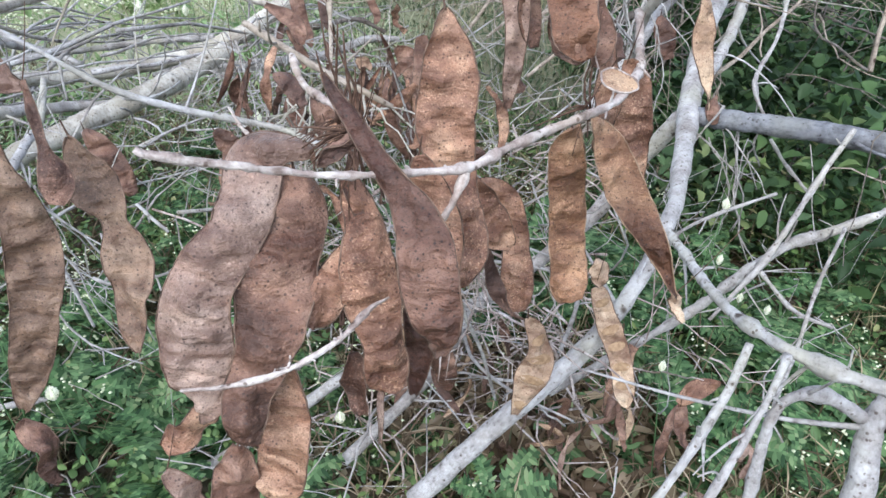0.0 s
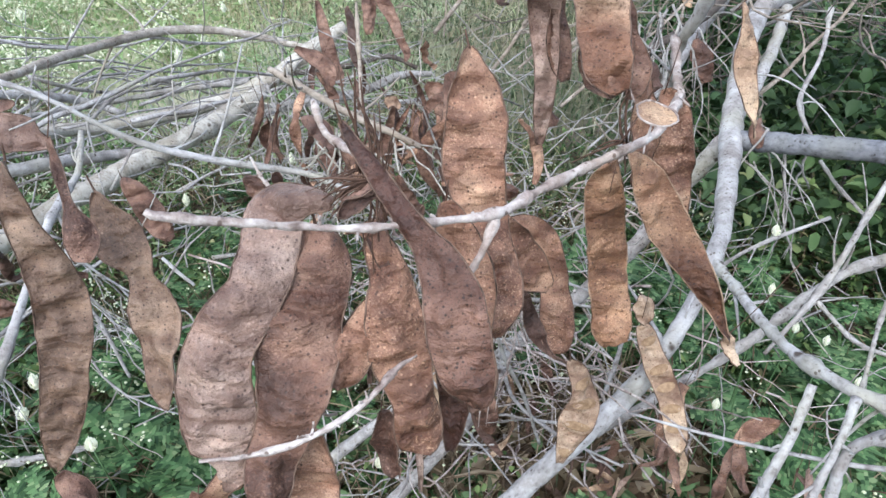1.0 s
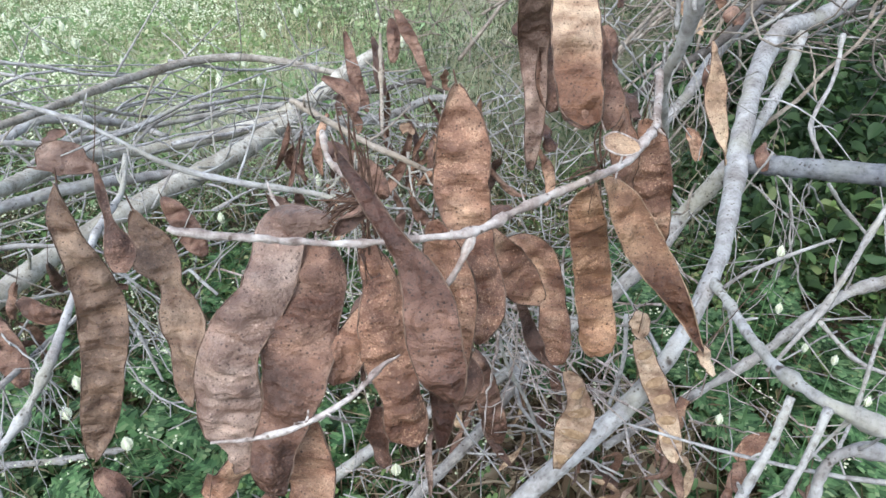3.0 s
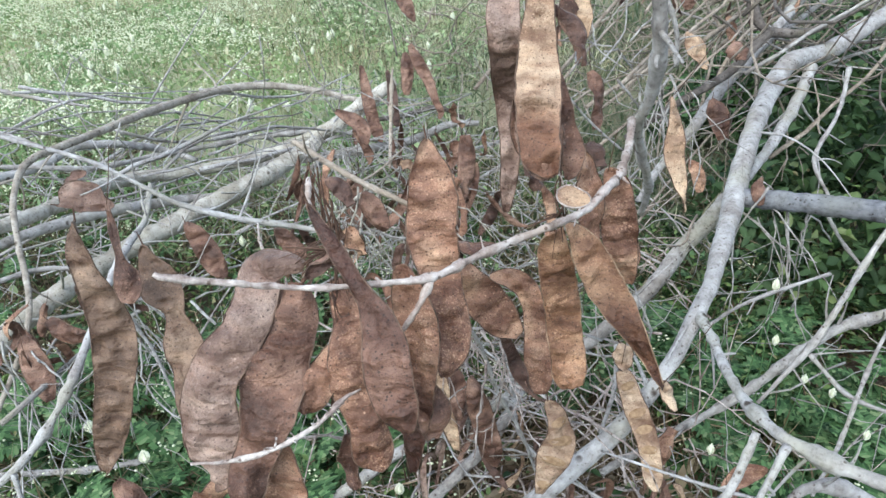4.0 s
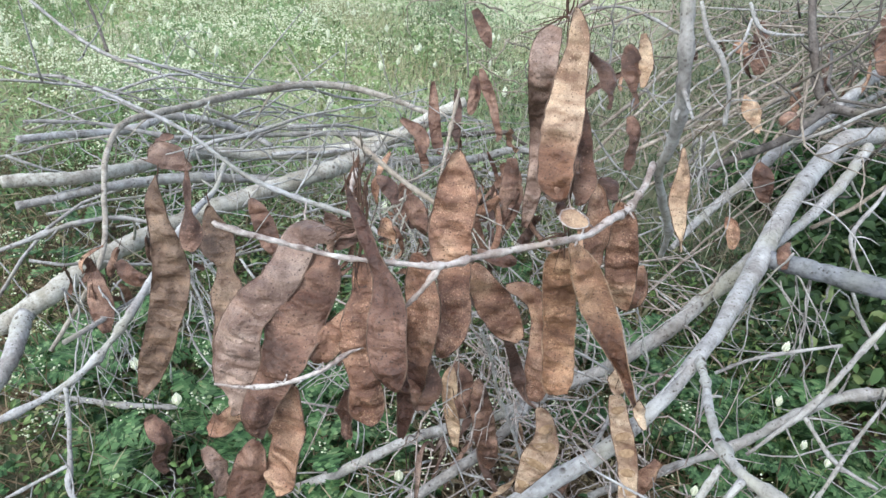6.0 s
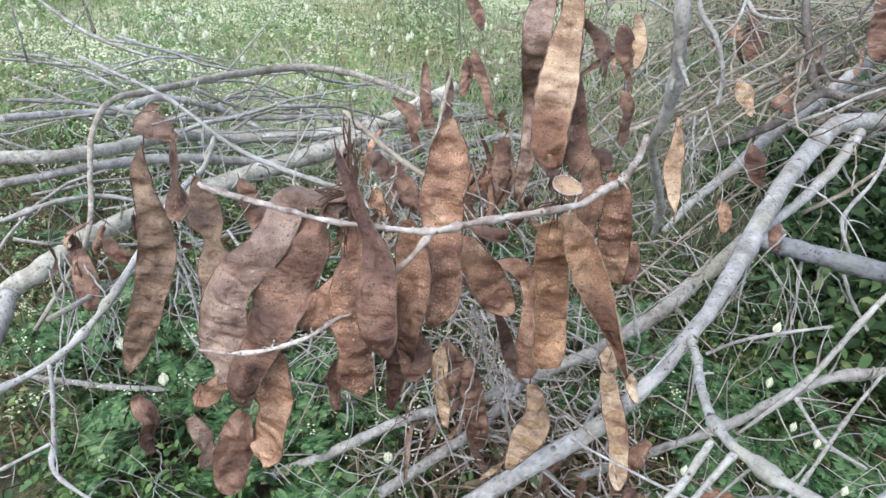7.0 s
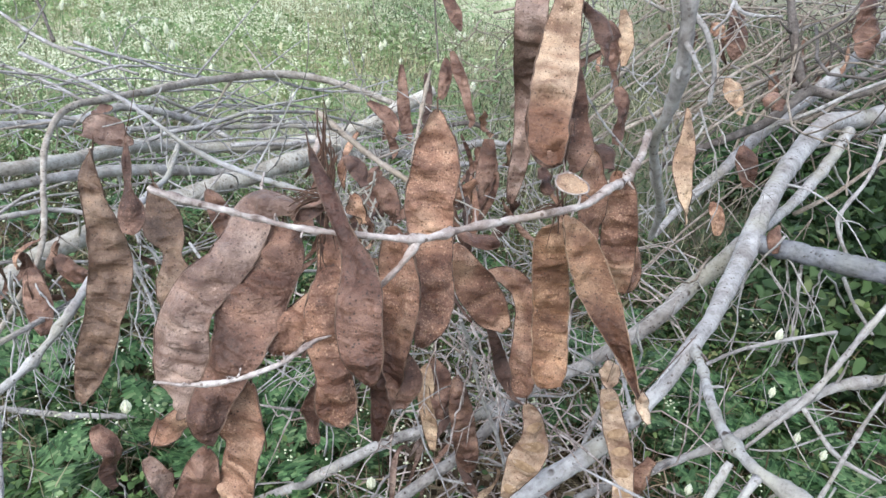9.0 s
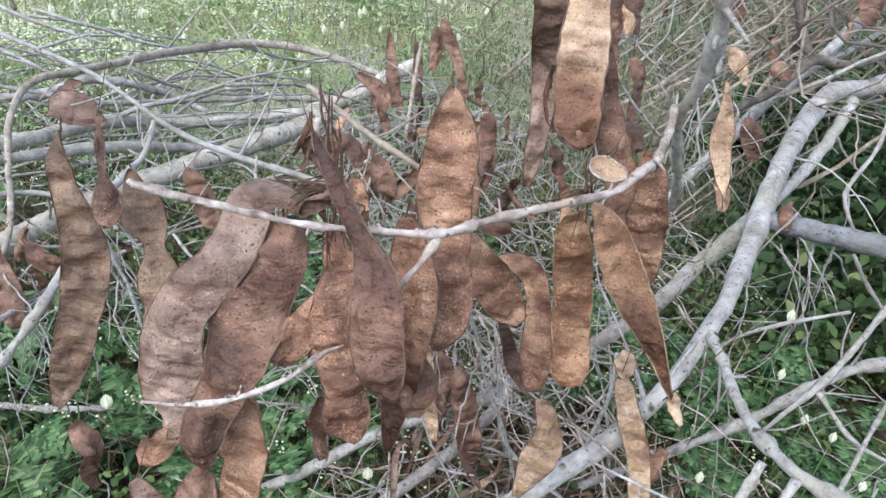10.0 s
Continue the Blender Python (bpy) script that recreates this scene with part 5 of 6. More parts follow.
def twig_spray(at, toward, spread, long_, count, key, mat):
    """A fan of fine bare twigs from one knot."""
    rng = np.random.default_rng(key)
    root = new("twig_spray")
    root.location = at
    tagged(root, "fan of fine bare dead twigs hanging from a limb", "twigs", "sprays of dead twigs")
    for k in range(count):
        d = unit(np.array(toward) + rng.normal(0, spread, 3))
        L, w = long_ * rng.uniform(0.5, 1.15), rng.uniform(0.0022, 0.0045)
        bow = rng.normal(0, 0.4, 3) * L
        o = rng.normal(0, 0.16, 3) * long_ * np.array([1, 0.6, 0.5])
        sl, _ = spline([(*(o + d * L * f + bow * f * (1 - f)), w * (1 - 0.6 * f)) for f in (0, 0.3, 0.65, 1.0)], 12)
        sl[1:-1, :3] += rng.normal(0, 0.0018, (10, 3))
        tw = part("twig", mesh_from("twig", *tube(sl, 6, rng, 0.1), mat), root)
        for h in range(2):
            i = int(rng.integers(4, 10))
            e = unit(d + rng.normal(0, 0.6, 3)) * L * rng.uniform(0.15, 0.35)
            s2, _ = spline([(*(sl[i, :3] + e * f), w * 0.55 * (1 - 0.5 * f)) for f in (0, 0.5, 1.0)], 6)
            part("twiglet", mesh_from("twiglet", *tube(s2, 5, rng, 0.1), mat), tw)
    return root


twig_spray((-0.612, 0.640, 0.602), (0.3, 0.1, -1), 0.50, 0.24, 12, 8, bark_pale)
twig_spray((-0.423, 0.636, 0.661), (-0.1, 0.1, -1), 0.40, 0.20, 10, 9, bark_pale)
twig_spray((-0.093, 0.815, 0.805), (0.1, 0.1, -1), 0.60, 0.20, 12, 10, bark_beige)
twig_spray((0.487, 1.031, 0.736), (0.1, -0.2, -1), 0.35, 0.22, 13, 1, bark_grey)
twig_spray((0.076, 0.617, 0.722), (0.15, 0.1, -1), 0.35, 0.20, 12, 2, bark_twig)
twig_spray((-0.423, 0.644, 0.728), (0.3, 0.1, -1), 0.30, 0.20, 8, 3, bark_pale)
twig_spray((-0.213, 1.138, 0.745), (-0.2, -0.2, -1), 0.40, 0.25, 12, 4, bark_grey)
twig_spray((0.283, 1.016, 0.911), (0.3, 0.2, -0.8), 0.50, 0.22, 12, 5, bark_grey)
twig_spray((0.195, 1.226, 0.911), (0.3, 0.3, 0.3), 0.60, 0.30, 14, 6, bark_grey)
twig_spray((-0.515, 1.675, 0.559), (0.1, -0.3, -1), 0.35, 0.30, 12, 7, bark_pale)


# ---- tangle of fine dead twigs behind and under the pods ----
def tangle(name, centre, spread, count, seed, mat, thick, label, along=None):
    rng = np.random.default_rng(seed)
    V, Fc = [], []
    for k in range(count):
        p = np.array(centre) + rng.normal(0, 1, 3) * np.array(spread)
        p[2] = max(p[2], 0.14)
        d = unit(rng.normal(0, 1, 3) * np.array([1, 0.8, 0.55]))
        long_ = rng.uniform(0.10, 0.34)
        curl = rng.normal(0, 1.0, 3)
        if along:
            d, long_, curl = unit(np.array(along) + rng.normal(0, 0.12, 3)), rng.uniform(0.4, 0.9), curl * 0.35
            p = p - d * long_ * 0.5
        w = thick * rng.uniform(0.5, 1.4)
        sl, _ = spline([(*(p + d * s * long_ + curl * long_ * (s - 0.5) ** 2), w * (1 - 0.6 * s)) for s in (0, 0.3, 0.6, 1.0)], 10)
        sl[1:-1, :3] += rng.normal(0, 0.0025, (8, 3))
        v_, f_ = tube(sl, 5, rng, 0.06)
        o = len(V)
        V += v_
        Fc += [tuple(i + o for i in q) for q in f_]
        if rng.random() < 0.7:
            i = rng.integers(2, 8)
            d2 = unit(d + rng.normal(0, 0.7, 3))
            sl, _ = spline([(*(sl[i, :3] + d2 * s * long_ * 0.45), w * 0.6 * (1 - 0.6 * s)) for s in (0, 0.5, 1.0)], 6)
            v_, f_ = tube(sl, 5, rng, 0.06)
            o = len(V)
            V += v_
            Fc += [tuple(i + o for i in q) for q in f_]
    tagged(new(name, mesh_from(name, V, Fc, mat)), label, "twigs", kind="stuff")


tangle("fine_twigs", (-0.12, 1.2, 0.57), (0.24, 0.25, 0.11), 210, 1, bark_grey, 0.0034, "tangle of fine grey dead twigs behind the pods")
tangle("fine_twigs", (0.06, 0.98, 0.46), (0.16, 0.2, 0.13), 60, 2, bark_grey, 0.0040, "tangle of fine grey dead twigs under the pods")
tangle("fine_twigs", (0.50, 1.95, 0.82), (0.40, 0.40, 0.18), 210, 3, bark_brown, 0.0040, "tangle of bare grey-brown twigs of the fallen crown")
tangle("fine_twigs", (0.95, 2.1, 0.95), (0.35, 0.40, 0.16), 300, 6, bark_dark, 0.0050, "tangle of bare dark twigs of the fallen crown")
tangle("fine_twigs", (-0.95, 1.50, 0.45), (0.45, 0.3, 0.12), 150, 4, bark_pale, 0.0040, "loose pale dead twigs among the limbs")
tangle("fine_twigs", (0.66, 1.05, 0.36), (0.30, 0.27, 0.12), 24, 5, bark_grey, 0.0034, "fine grey dead twigs over the herbs")
tangle("fine_twigs", (0.12, 1.0, 0.40), (0.15, 0.18, 0.11), 80, 7, bark_twig, 0.0046, "pale fine dead twigs under the pods")
tangle("long_twigs", (0.62, 1.85, 0.90), (0.30, 0.25, 0.11), 34, 12, bark_brown, 0.0085, "long bare grey-brown twigs of the fallen crown", (0.62, 0.72, 0.25))
tangle("long_twigs", (0.75, 1.95, 0.98), (0.30, 0.25, 0.10), 18, 13, bark_grey, 0.0080, "long bare grey twigs across the fallen crown", (0.85, 0.3, 0.22))
tangle("fine_twigs", (-0.55, 0.78, 0.20), (0.33, 0.16, 0.05), 80, 14, bark_grey, 0.0032, "thin grey dry twigs lying among the herbs")
tangle("fine_twigs", (0.22, 0.86, 0.24), (0.20, 0.10, 0.07), 60, 15, bark_twig, 0.0040, "thin pale brown dry twigs lying on the litter")
tangle("bush_stems", (1.8, 2.3, 0.36), (0.5, 0.5, 0.05), 60, 11, bark_dark, 0.009, "dark upright stems inside the bush", (0.1, 0.1, 1.0))
tangle("long_twigs", (-0.85, 1.55, 0.56), (0.35, 0.25, 0.05), 24, 8, bark_grey, 0.0085, "long bare grey twigs lying along the limbs", (0.45, 0.89, -0.09))
tangle("long_twigs", (-0.75, 1.75, 0.60), (0.40, 0.25, 0.04), 14, 9, bark_pale, 0.0095, "long bare pale twigs lying along the limbs", (0.45, 0.89, -0.09))


# ---- herbs, bush and meadow ----
def patch(count, x0, x1, y0, y1, rng, scale=2.4, cut=-0.15, soft=0.3):
    """Uneven scatter of places, thinned in patches and fading out raggedly at its margins."""
    out = []
    while len(out) < count:
        x, y = rng.uniform(x0, x1), rng.uniform(y0, y1)
        if noise.noise(Vector((x * scale, y * scale, 3.7))) > cut + rng.uniform(-0.25, 0.25):
            e = 2 * min((x - x0) / (x1 - x0), (x1 - x) / (x1 - x0), (y - y0) / (y1 - y0), (y1 - y) / (y1 - y0))
            if e > soft * (0.55 + 0.9 * noise.noise(Vector((x * 1.4, y * 1.4, 8.1))) + rng.uniform(-0.45, 0.45)):
                out.append((x, y))
    return np.array(out)


def layer(xy, low, high, rng):
    return np.concatenate([xy, (height(xy[:, 0], xy[:, 1]) + rng.uniform(low, high, len(xy)))[:, None]], 1)


def thinned(xy, cx, cy, rx, ry, rng):
    """Fewer plants on the littered soil under the pods."""
    r = ((xy[:, 0] - cx) / rx) ** 2 + ((xy[:, 1] - cy) / ry) ** 2
    return xy[rng.uniform(0, 1, len(xy)) > 0.96 * np.exp(-r)]


def flowery(xy, rng):
    """The florets thin out towards the dull grass behind the fallen crown."""
    over = xy[:, 0] + 0.42 * xy[:, 1]
    return xy[rng.uniform(0, 1, len(xy)) > np.clip(0.55 + 0.9 * over, 0, 0.85)]


rng = np.random.default_rng(21)
leaves("herb_leaves", layer(thinned(patch(30000, -2.6, 2.8, -0.4, 2.6, rng, 4.6, 0.16), 0.2, 0.92, 0.4, 0.3, rng), 0.01, 0.15, rng), 0.018, 0.0095, (0.3, 0.45), leaf_green, rng, "low green herb leaves covering the soil", "herbs", 0.2)
leaves("herb_leaves", layer(thinned(patch(12000, -3.0, 3.2, -0.6, 2.7, rng, 5.1, 0.16), 0.2, 0.92, 0.38, 0.28, rng), 0.0, 0.11, rng), 0.022, 0.0105, (0.2, 0.45), leaf_deep, rng, "broad dark green herb leaves near the soil", "herbs", 0.2)
leaves("leaf_litter", layer(patch(20000, -3.0, 3.1, -0.9, 2.7, rng, 2.0, -0.3), 0.0, 0.04, rng), 0.034, 0.010, (0.0, 0.35), litter_brown, rng, "brown dry leaves and pod scraps on the soil", "litter", 0.35)
lx = np.stack([rng.normal(0.2, 0.22, 2200), rng.normal(0.92, 0.17, 2200)], 1)
leaves("leaf_litter", layer(lx, 0.0, 0.06, rng), 0.046, 0.017, (0.1, 0.6), litter_brown, rng, "curled brown dead leaves heaped under the pods", "litter", 0.5)
leaves("dead_stems", layer(patch(30000, -2.9, 3.0, -0.9, 2.7, rng, 2.6, -0.1), 0.0, 0.12, rng), 0.12, 0.0032, (0.7, 0.5), litter_brown, rng, "thin dry brown stems among the herbs", "stems")
leaves("broad_leaves", layer(thinned(patch(2600, -2.4, 2.4, 0.1, 2.3, rng, 3.4, 0.14), 0.2, 0.92, 0.36, 0.26, rng), 0.03, 0.13, rng), 0.032, 0.017, (0.2, 0.35), leaf_lobed, rng, "scattered fresh green broad leaves among the herbs", "herbs", 0.2)
xy = patch(40000, 0.4, 4.0, 1.0, 4.4, rng, 2.6, -0.15, 0.1)
ring = np.array([abs((x - 2.0) / 1.45) ** 3 + abs((y - 2.45) / 1.35) ** 3 - 1.15 - 1.6 * noise.noise(Vector((x * 1.3, y * 1.3, 2.2))) for x, y in xy])
xy = xy[ring < 0]
lift = np.clip((xy[:, 0] - 0.55) / 0.5, 0, 1) * np.clip((xy[:, 1] - 1.05) / 0.5, 0, 1)
bush = np.concatenate([xy, (0.12 + lift * rng.uniform(0, 1, len(xy)) ** 0.7 * 0.52)[:, None]], 1)
fresh = bush[rng.uniform(0, 1, len(bush)) < 0.3] + rng.normal(0, 0.03, (1, 3))
leaves("bush_leaves", fresh, 0.026, 0.013, (0.3, 0.5), leaf_green, rng, "small light green leaves in the bush", "bush", 0.2)
leaves("bush_leaves", bush, 0.045, 0.027, (0.15, 0.55), leaf_bush, rng, "dense dark green bush behind the limbs", "bush", 0.18)
leaves("grass_blades", layer(thinned(patch(9000, -3.0, 3.0, -1.0, 2.7, rng, 2.2, 0.0), 0.2, 0.92, 0.4, 0.3, rng), 0.0, 0.06, rng), 0.09, 0.0032, (0.9, 0.4), leaf_green, rng, "thin green grass blades among the herbs", "grass")
leaves("meadow_grass", layer(patch(42000, -6.4, -0.1, 1.4, 5.2, rng, 1.5, -0.02, 0.2), 0.0, 0.24, rng), 0.045, 0.0085, (0.35, 0.5), grass_mix, rng, "light green meadow grass and weeds", "grass")
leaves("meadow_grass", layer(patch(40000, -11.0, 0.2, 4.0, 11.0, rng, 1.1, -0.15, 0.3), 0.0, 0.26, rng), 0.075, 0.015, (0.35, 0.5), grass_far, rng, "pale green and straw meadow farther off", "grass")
leaves("dry_grass", layer(patch(30000, -0.9, 4.4, 1.6, 5.8, rng, 1.6, -0.35), 0.0, 0.16, rng), 0.07, 0.010, (0.7, 0.5), grass_dry, rng, "dull brown-green grass behind the fallen crown", "grass")
leaves("dry_grass", layer(patch(20000, -0.6, 9.0, 4.4, 11.0, rng, 1.0, -0.35), 0.0, 0.2, rng), 0.11, 0.018, (0.7, 0.5), grass_dry, rng, "dull brown-green grass farther off", "grass")


xy = patch(16000, -4.0, -0.1, 2.4, 7.5, rng, 1.6, -0.1)
leaves("dry_grass", layer(xy[xy[:, 0] + 0.42 * xy[:, 1] > rng.normal(0.1, 0.3, len(xy))], 0.05, 0.26, rng), 0.06, 0.009, (0.6, 0.5), grass_dry, rng, "dull olive grass where the meadow thins out", "grass")
leaves("meadow_weeds", layer(patch(9000, -6.0, -0.3, 1.9, 6.5, rng, 1.9, 0.16), 0.02, 0.26, rng), 0.05, 0.021, (0.3, 0.45), grass_mix, rng, "clumps of broader green weeds in the meadow", "weeds", 0.2)
leaves("straw_stems", layer(patch(9000, -6.0, 0.6, 1.8, 6.5, rng, 1.3, 0.1), 0.05, 0.2, rng), 0.16, 0.004, (1.2, 0.3), straw, rng, "dry straw-coloured stems standing in the meadow", "stems")
leaves("short_grass", layer(patch(36000, -7.5, 7.5, -7.0, 1.2, rng, 1.3, -0.2, 0.5), 0.0, 0.06, rng), 0.075, 0.009, (0.8, 0.4), grass_dry, rng, "short dull green grass round the fallen tree", "grass")


def flower_spike(at, tall, key, full=1.0):
    """A white papery flower spike on a thin stem."""
    rng = np.random.default_rng(900 + key)
    z0 = float(height(at[0], at[1]))
    root = new("white_flower")
    root.location = (at[0], at[1], z0)
    tagged(root, "white papery flower spike on a thin green stem", "flower", "white flower spikes")
    top = at[2] - z0
    lean = rng.normal(0, 0.03, 2)
    sl, _ = spline([(-lean[0] * (1 - f) , -lean[1] * (1 - f), f * top - 0.005, 0.003 - 0.001 * f) for f in (0, 0.5, 1)], 7)
    part("stem", mesh_from("stem", *tube(sl, 5, rng, 0.05), leaf_lobed), root)
    rows_ = 8
    V = [np.array([tall * 0.17 * math.sin(math.pi * (0.2 + 0.78 * f)) * (1 - 0.5 * f) * math.cos(g), tall * 0.17 * math.sin(math.pi * (0.2 + 0.78 * f)) * (1 - 0.5 * f) * math.sin(g), f * tall]) for f in np.linspace(0, 1, 6) for g in np.linspace(0, 2 * math.pi, 7)[:6]]
    Fc = [(i * 6 + k, i * 6 + (k + 1) % 6, i * 6 + 6 + (k + 1) % 6, i * 6 + 6 + k) for i in range(5) for k in range(6)]
    for i in range(rows_):
        f = i / (rows_ - 1)
        rad = full * tall * (0.27 * math.sin(math.pi * (0.16 + 0.80 * f)) + 0.02) * (1 - 0.45 * f)
        for k in range(6):
            g = 2 * math.pi * (k + 0.5 * (i % 2)) / 6 + rng.normal(0, 0.15)
            base = np.array([rad * 0.4 * math.cos(g), rad * 0.4 * math.sin(g), f * tall * 0.86])
            tip = np.array([rad * 1.25 * math.cos(g), rad * 1.25 * math.sin(g), f * tall * 0.86 + tall * 0.22])
            wd = np.array([-math.sin(g), math.cos(g), 0]) * rad * 0.55
            mid = (base + tip) / 2 + np.array([math.cos(g), math.sin(g), 0]) * rad * 0.2
            o = len(V)
            V += [base, mid + wd, tip, mid - wd]
            Fc += [(o, o + 1, o + 2), (o, o + 2, o + 3)]
    sp = mesh_from("flower_head", [v_ + np.array([0, 0, top - tall * 0.3]) for v_ in V], Fc, petal_white)
    part("flower_head", sp, root, "white pointed flower head")
    return root


FLOWERS = [
    (-0.903, 1.762, 0.532),
    (-0.784, 1.777, 0.519),
    (-0.762, 1.778, 0.514),
    (-0.293, 1.133, 0.621),
    (-0.532, 1.172, 0.504),
    (-0.785, 2.072, 0.523),
    (0.505, 0.920, 0.639),
    (0.526, 0.922, 0.535),
    (-0.495, 0.614, 0.538),
    (0.510, 0.936, 0.633),
    (0.594, 0.942, 0.446),
    (0.681, 0.872, 0.398),
    (0.622, 0.896, 0.459),
    (0.410, 0.738, 0.458),
    (-0.573, 0.655, 0.432),
    (-0.468, 0.634, 0.402),
    (-0.081, 0.755, 0.263),
    (-0.803, 1.708, 0.508)
]
for k, p in enumerate(FLOWERS):
    flower_spike(p, 0.036 if p[1] > 1.4 else 0.026 if p[0] < 0 else 0.02, k, 1.2 if p[0] < 0 and p[2] < 0.47 else 1.0)
rng = np.random.default_rng(33)
src = [flower_spike((-1.6, 2.6, 0.42), 0.045, 90), flower_spike((-2.2, 3.1, 0.45), 0.05, 91), flower_spike((-1.2, 3.4, 0.4), 0.04, 92)]
for k, (x, y) in enumerate(patch(70, -4.6, -0.2, 1.9, 5.4, rng, 1.2, 0.0)):
    copy_thing(src[k % 3], pose(x, y, float(height(x, y)) + rng.uniform(-0.08, 0.06), rng.uniform(-8, 8), rng.uniform(-8, 8), rng.uniform(0, 360)))


def blossoms(name, centres, size, rng, label):
    """Clusters of tiny white florets on unseen fine stems, as one mesh."""
    V, Fc = [], []
    for c in centres:
        for k in range(rng.integers(3, 9)):
            p = c + rng.normal(0, 1, 3) * size * np.array([2.6, 2.6, 1.1])
            r = size * rng.uniform(0.5, 1.1)
            o = len(V)
            V += [p + np.array(q) * r for q in ((1, 0, 0), (0, 1, 0), (-1, 0, 0), (0, -1, 0), (0, 0, 0.8), (0, 0, -0.8))]
            Fc += [(o, o + 1, o + 4), (o + 1, o + 2, o + 4), (o + 2, o + 3, o + 4), (o + 3, o, o + 4), (o + 1, o, o + 5), (o + 2, o + 1, o + 5), (o + 3, o + 2, o + 5), (o, o + 3, o + 5)]
    tagged(new(name, mesh_from(name, V, Fc, floret_cream)), label, "flowers", kind="stuff")


blossoms("tiny_florets", layer(patch(900, -2.2, 2.4, 0.1, 2.2, rng, 2.6, 0.1), 0.11, 0.2, rng), 0.0038, rng, "clusters of tiny white florets among the herbs")
blossoms("tiny_florets", layer(flowery(patch(4200, -6.0, -0.5, 1.7, 5.8, rng, 1.7, 0.12), rng), 0.16, 0.34, rng), 0.0078, rng, "tiny white florets scattered over the meadow")
blossoms("tiny_florets", layer(flowery(patch(2400, -10.0, -0.6, 4.6, 10.5, rng, 1.1, 0.08), rng), 0.2, 0.34, rng), 0.011, rng, "pale florets over the far meadow")


def lobed_herb(at, size, key):
    """A young herb with deeply cut, ferny leaves."""
    rng = np.random.default_rng(1300 + key)
    z0 = float(height(at[0], at[1]))
    root = new("lobed_herb")
    root.location = (at[0], at[1], z0)
    tagged(root, "fresh green herb with deeply cut ferny leaves", "herb", "ferny herbs under the limbs")
    for k in range(7):
        g = 2 * math.pi * k / 7 + rng.normal(0, 0.3)
        out = np.array([math.cos(g), math.sin(g), 0])
        sd = np.array([-math.sin(g), math.cos(g), 0])
        rise = rng.uniform(0.35, 0.9)
        L = size * rng.uniform(0.7, 1.2)
        mid = [np.array([0, 0, 0.01]) + out * L * f + np.array([0, 0, 1]) * L * rise * f * (1.45 - f) for f in np.linspace(0, 1, 17)]
        V, Fc = [], []
        for i in range(16):
            w = 0.004 * L / 0.1
            o = len(V)
            V += [mid[i] + sd * w, mid[i + 1] + sd * w, mid[i + 1] - sd * w, mid[i] - sd * w]
            Fc.append((o, o + 1, o + 2, o + 3))
            if i > 2:
                # a toothed lobe on each side
                ax = (mid[i + 1] - mid[i]) * rng.uniform(0.8, 1.1)
                for sg in (-1, 1):
                    reach = (L * 0.25 * math.sin(math.pi * (i - 1) / 15.5) ** 0.8 + 0.003) * rng.uniform(0.55, 1.15)
                    out_ = sd * sg * reach + np.array([0, 0, rng.uniform(-0.25, 0.1) * reach])
                    o = len(V)
                    V += [mid[i], mid[i] + out_ * 0.42 - ax * 0.25, mid[i] + out_ + ax * 0.9, mid[i] + out_ * 0.55 + ax * 1.1, mid[i] + ax * 0.55,
                          mid[i] + out_ * 0.75 + ax * 0.05]
                    Fc += [(o, o + 1, o + 3, o + 4), (o + 1, o + 5, o + 2, o + 3)]
        part("leaf", mesh_from("leaf", V, Fc, leaf_lobed, False), root)
    return root


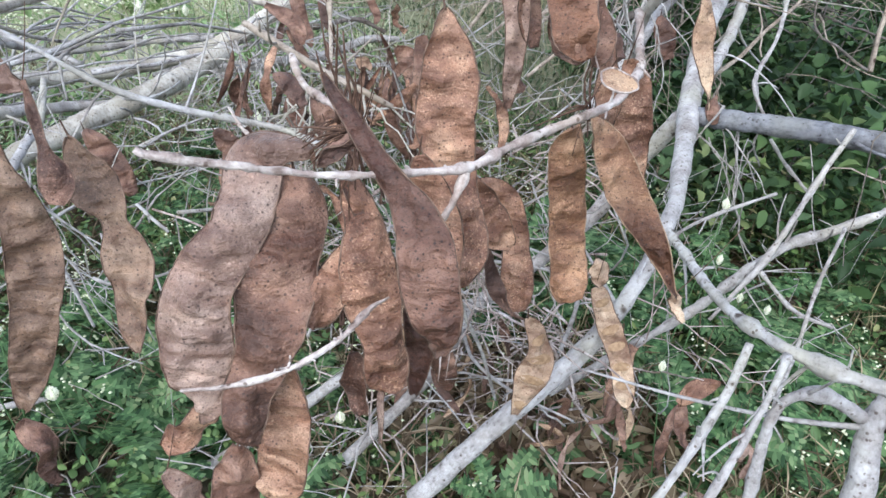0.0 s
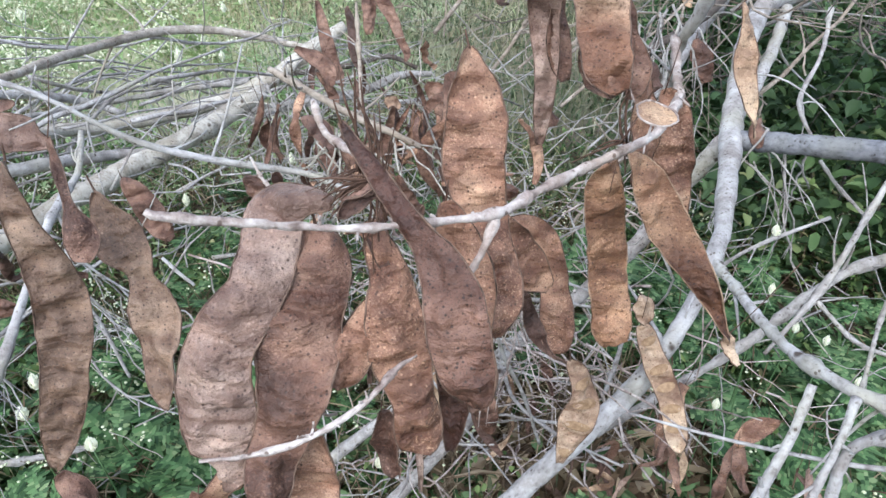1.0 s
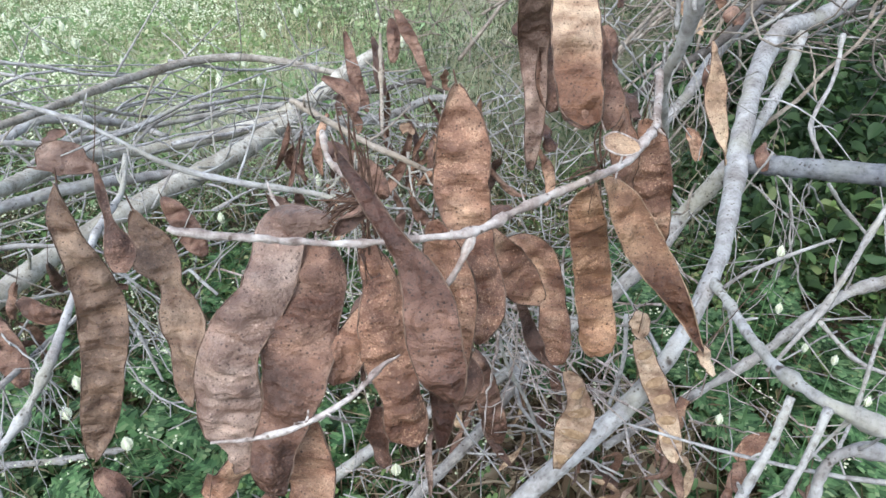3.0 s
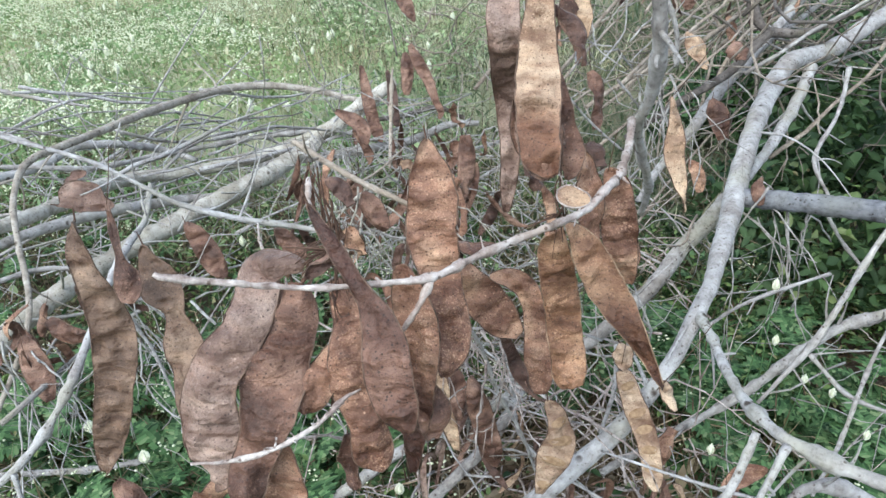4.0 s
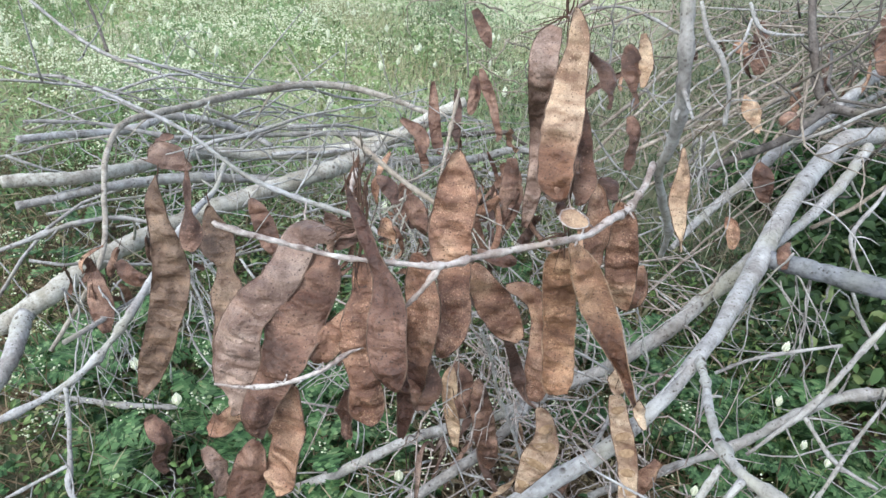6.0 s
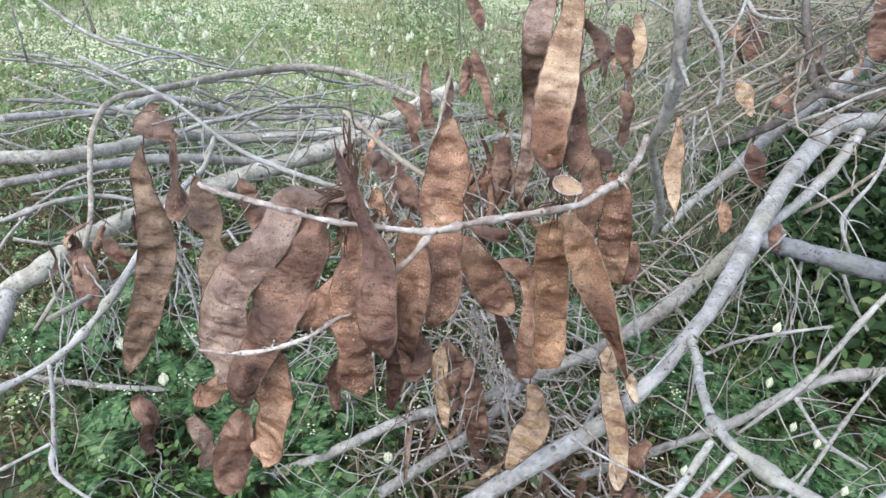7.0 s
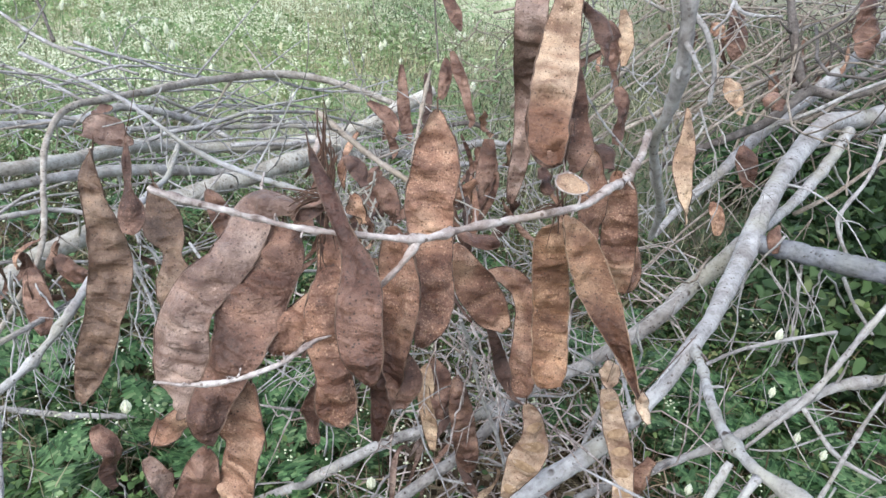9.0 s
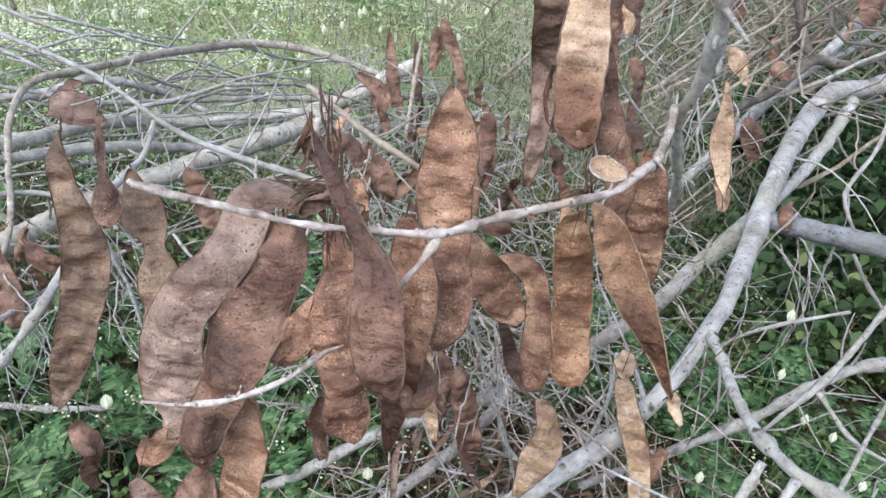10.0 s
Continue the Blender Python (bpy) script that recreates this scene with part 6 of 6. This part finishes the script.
HERBS = [
    (0.388, 1.039, 0.479),
    (0.410, 0.951, 0.421),
    (0.372, 0.866, 0.388),
    (0.444, 1.058, 0.393),
    (-0.129, 0.800, 0.336),
    (-0.226, 0.768, 0.312),
    (-0.204, 0.903, 0.538),
    (-0.669, 0.689, 0.321),
    (-0.705, 0.658, 0.278),
    (-0.276, 0.963, 0.463),
    (0.523, 0.814, 0.349),
    (0.681, 0.934, 0.303),
    (0.350, 1.210, 0.484),
    (0.451, 0.913, 0.342),
    (-0.451, 0.663, 0.305),
    (0.696, 1.266, 0.467),
    (0.188, 1.089, 0.529),
    (0.045, 1.197, 0.561),
    (-0.588, 0.793, 0.372),
    (0.064, 0.789, 0.254)
]
for k, p in enumerate(HERBS):
    lobed_herb(p, 0.11, k)
rng = np.random.default_rng(77)
models = [lobed_herb((-0.9, 0.8, 0.2), 0.10, 50), lobed_herb((0.9, 1.0, 0.2), 0.085, 51), lobed_herb((0.6, 0.75, 0.2), 0.09, 52)]
spots = [(x, y) for x, y in patch(90, -1.7, 1.7, 0.25, 1.9, rng, 2.6, -0.1)]
for cx, cy, sx, sy, many in ((0.45, 1.3, 0.13, 0.12, 46), (0.9, 1.25, 0.2, 0.15, 30), (-0.18, 0.95, 0.14, 0.1, 26), (-0.55, 1.35, 0.15, 0.12, 20), (-0.7, 0.95, 0.2, 0.12, 16), (0.75, 0.95, 0.16, 0.12, 24), (0.3, 1.05, 0.1, 0.08, 14), (-0.5, 0.72, 0.16, 0.1, 16), (-0.25, 0.78, 0.12, 0.08, 12), (0.5, 0.85, 0.12, 0.08, 16)):
    spots += [(rng.normal(cx, sx), rng.normal(cy, sy)) for k in range(many)]
spots = [(x, y) for x, y in spots if ((x - 0.2) / 0.4) ** 2 + ((y - 0.92) / 0.26) ** 2 > rng.uniform(0.5, 1.5)]
for k, (x, y) in enumerate(spots):
    copy_thing(models[k % 3], pose(x, y, float(height(x, y)) + rng.uniform(0.01, 0.14), rng.uniform(-16, 16), rng.uniform(-16, 16), rng.uniform(0, 360)))
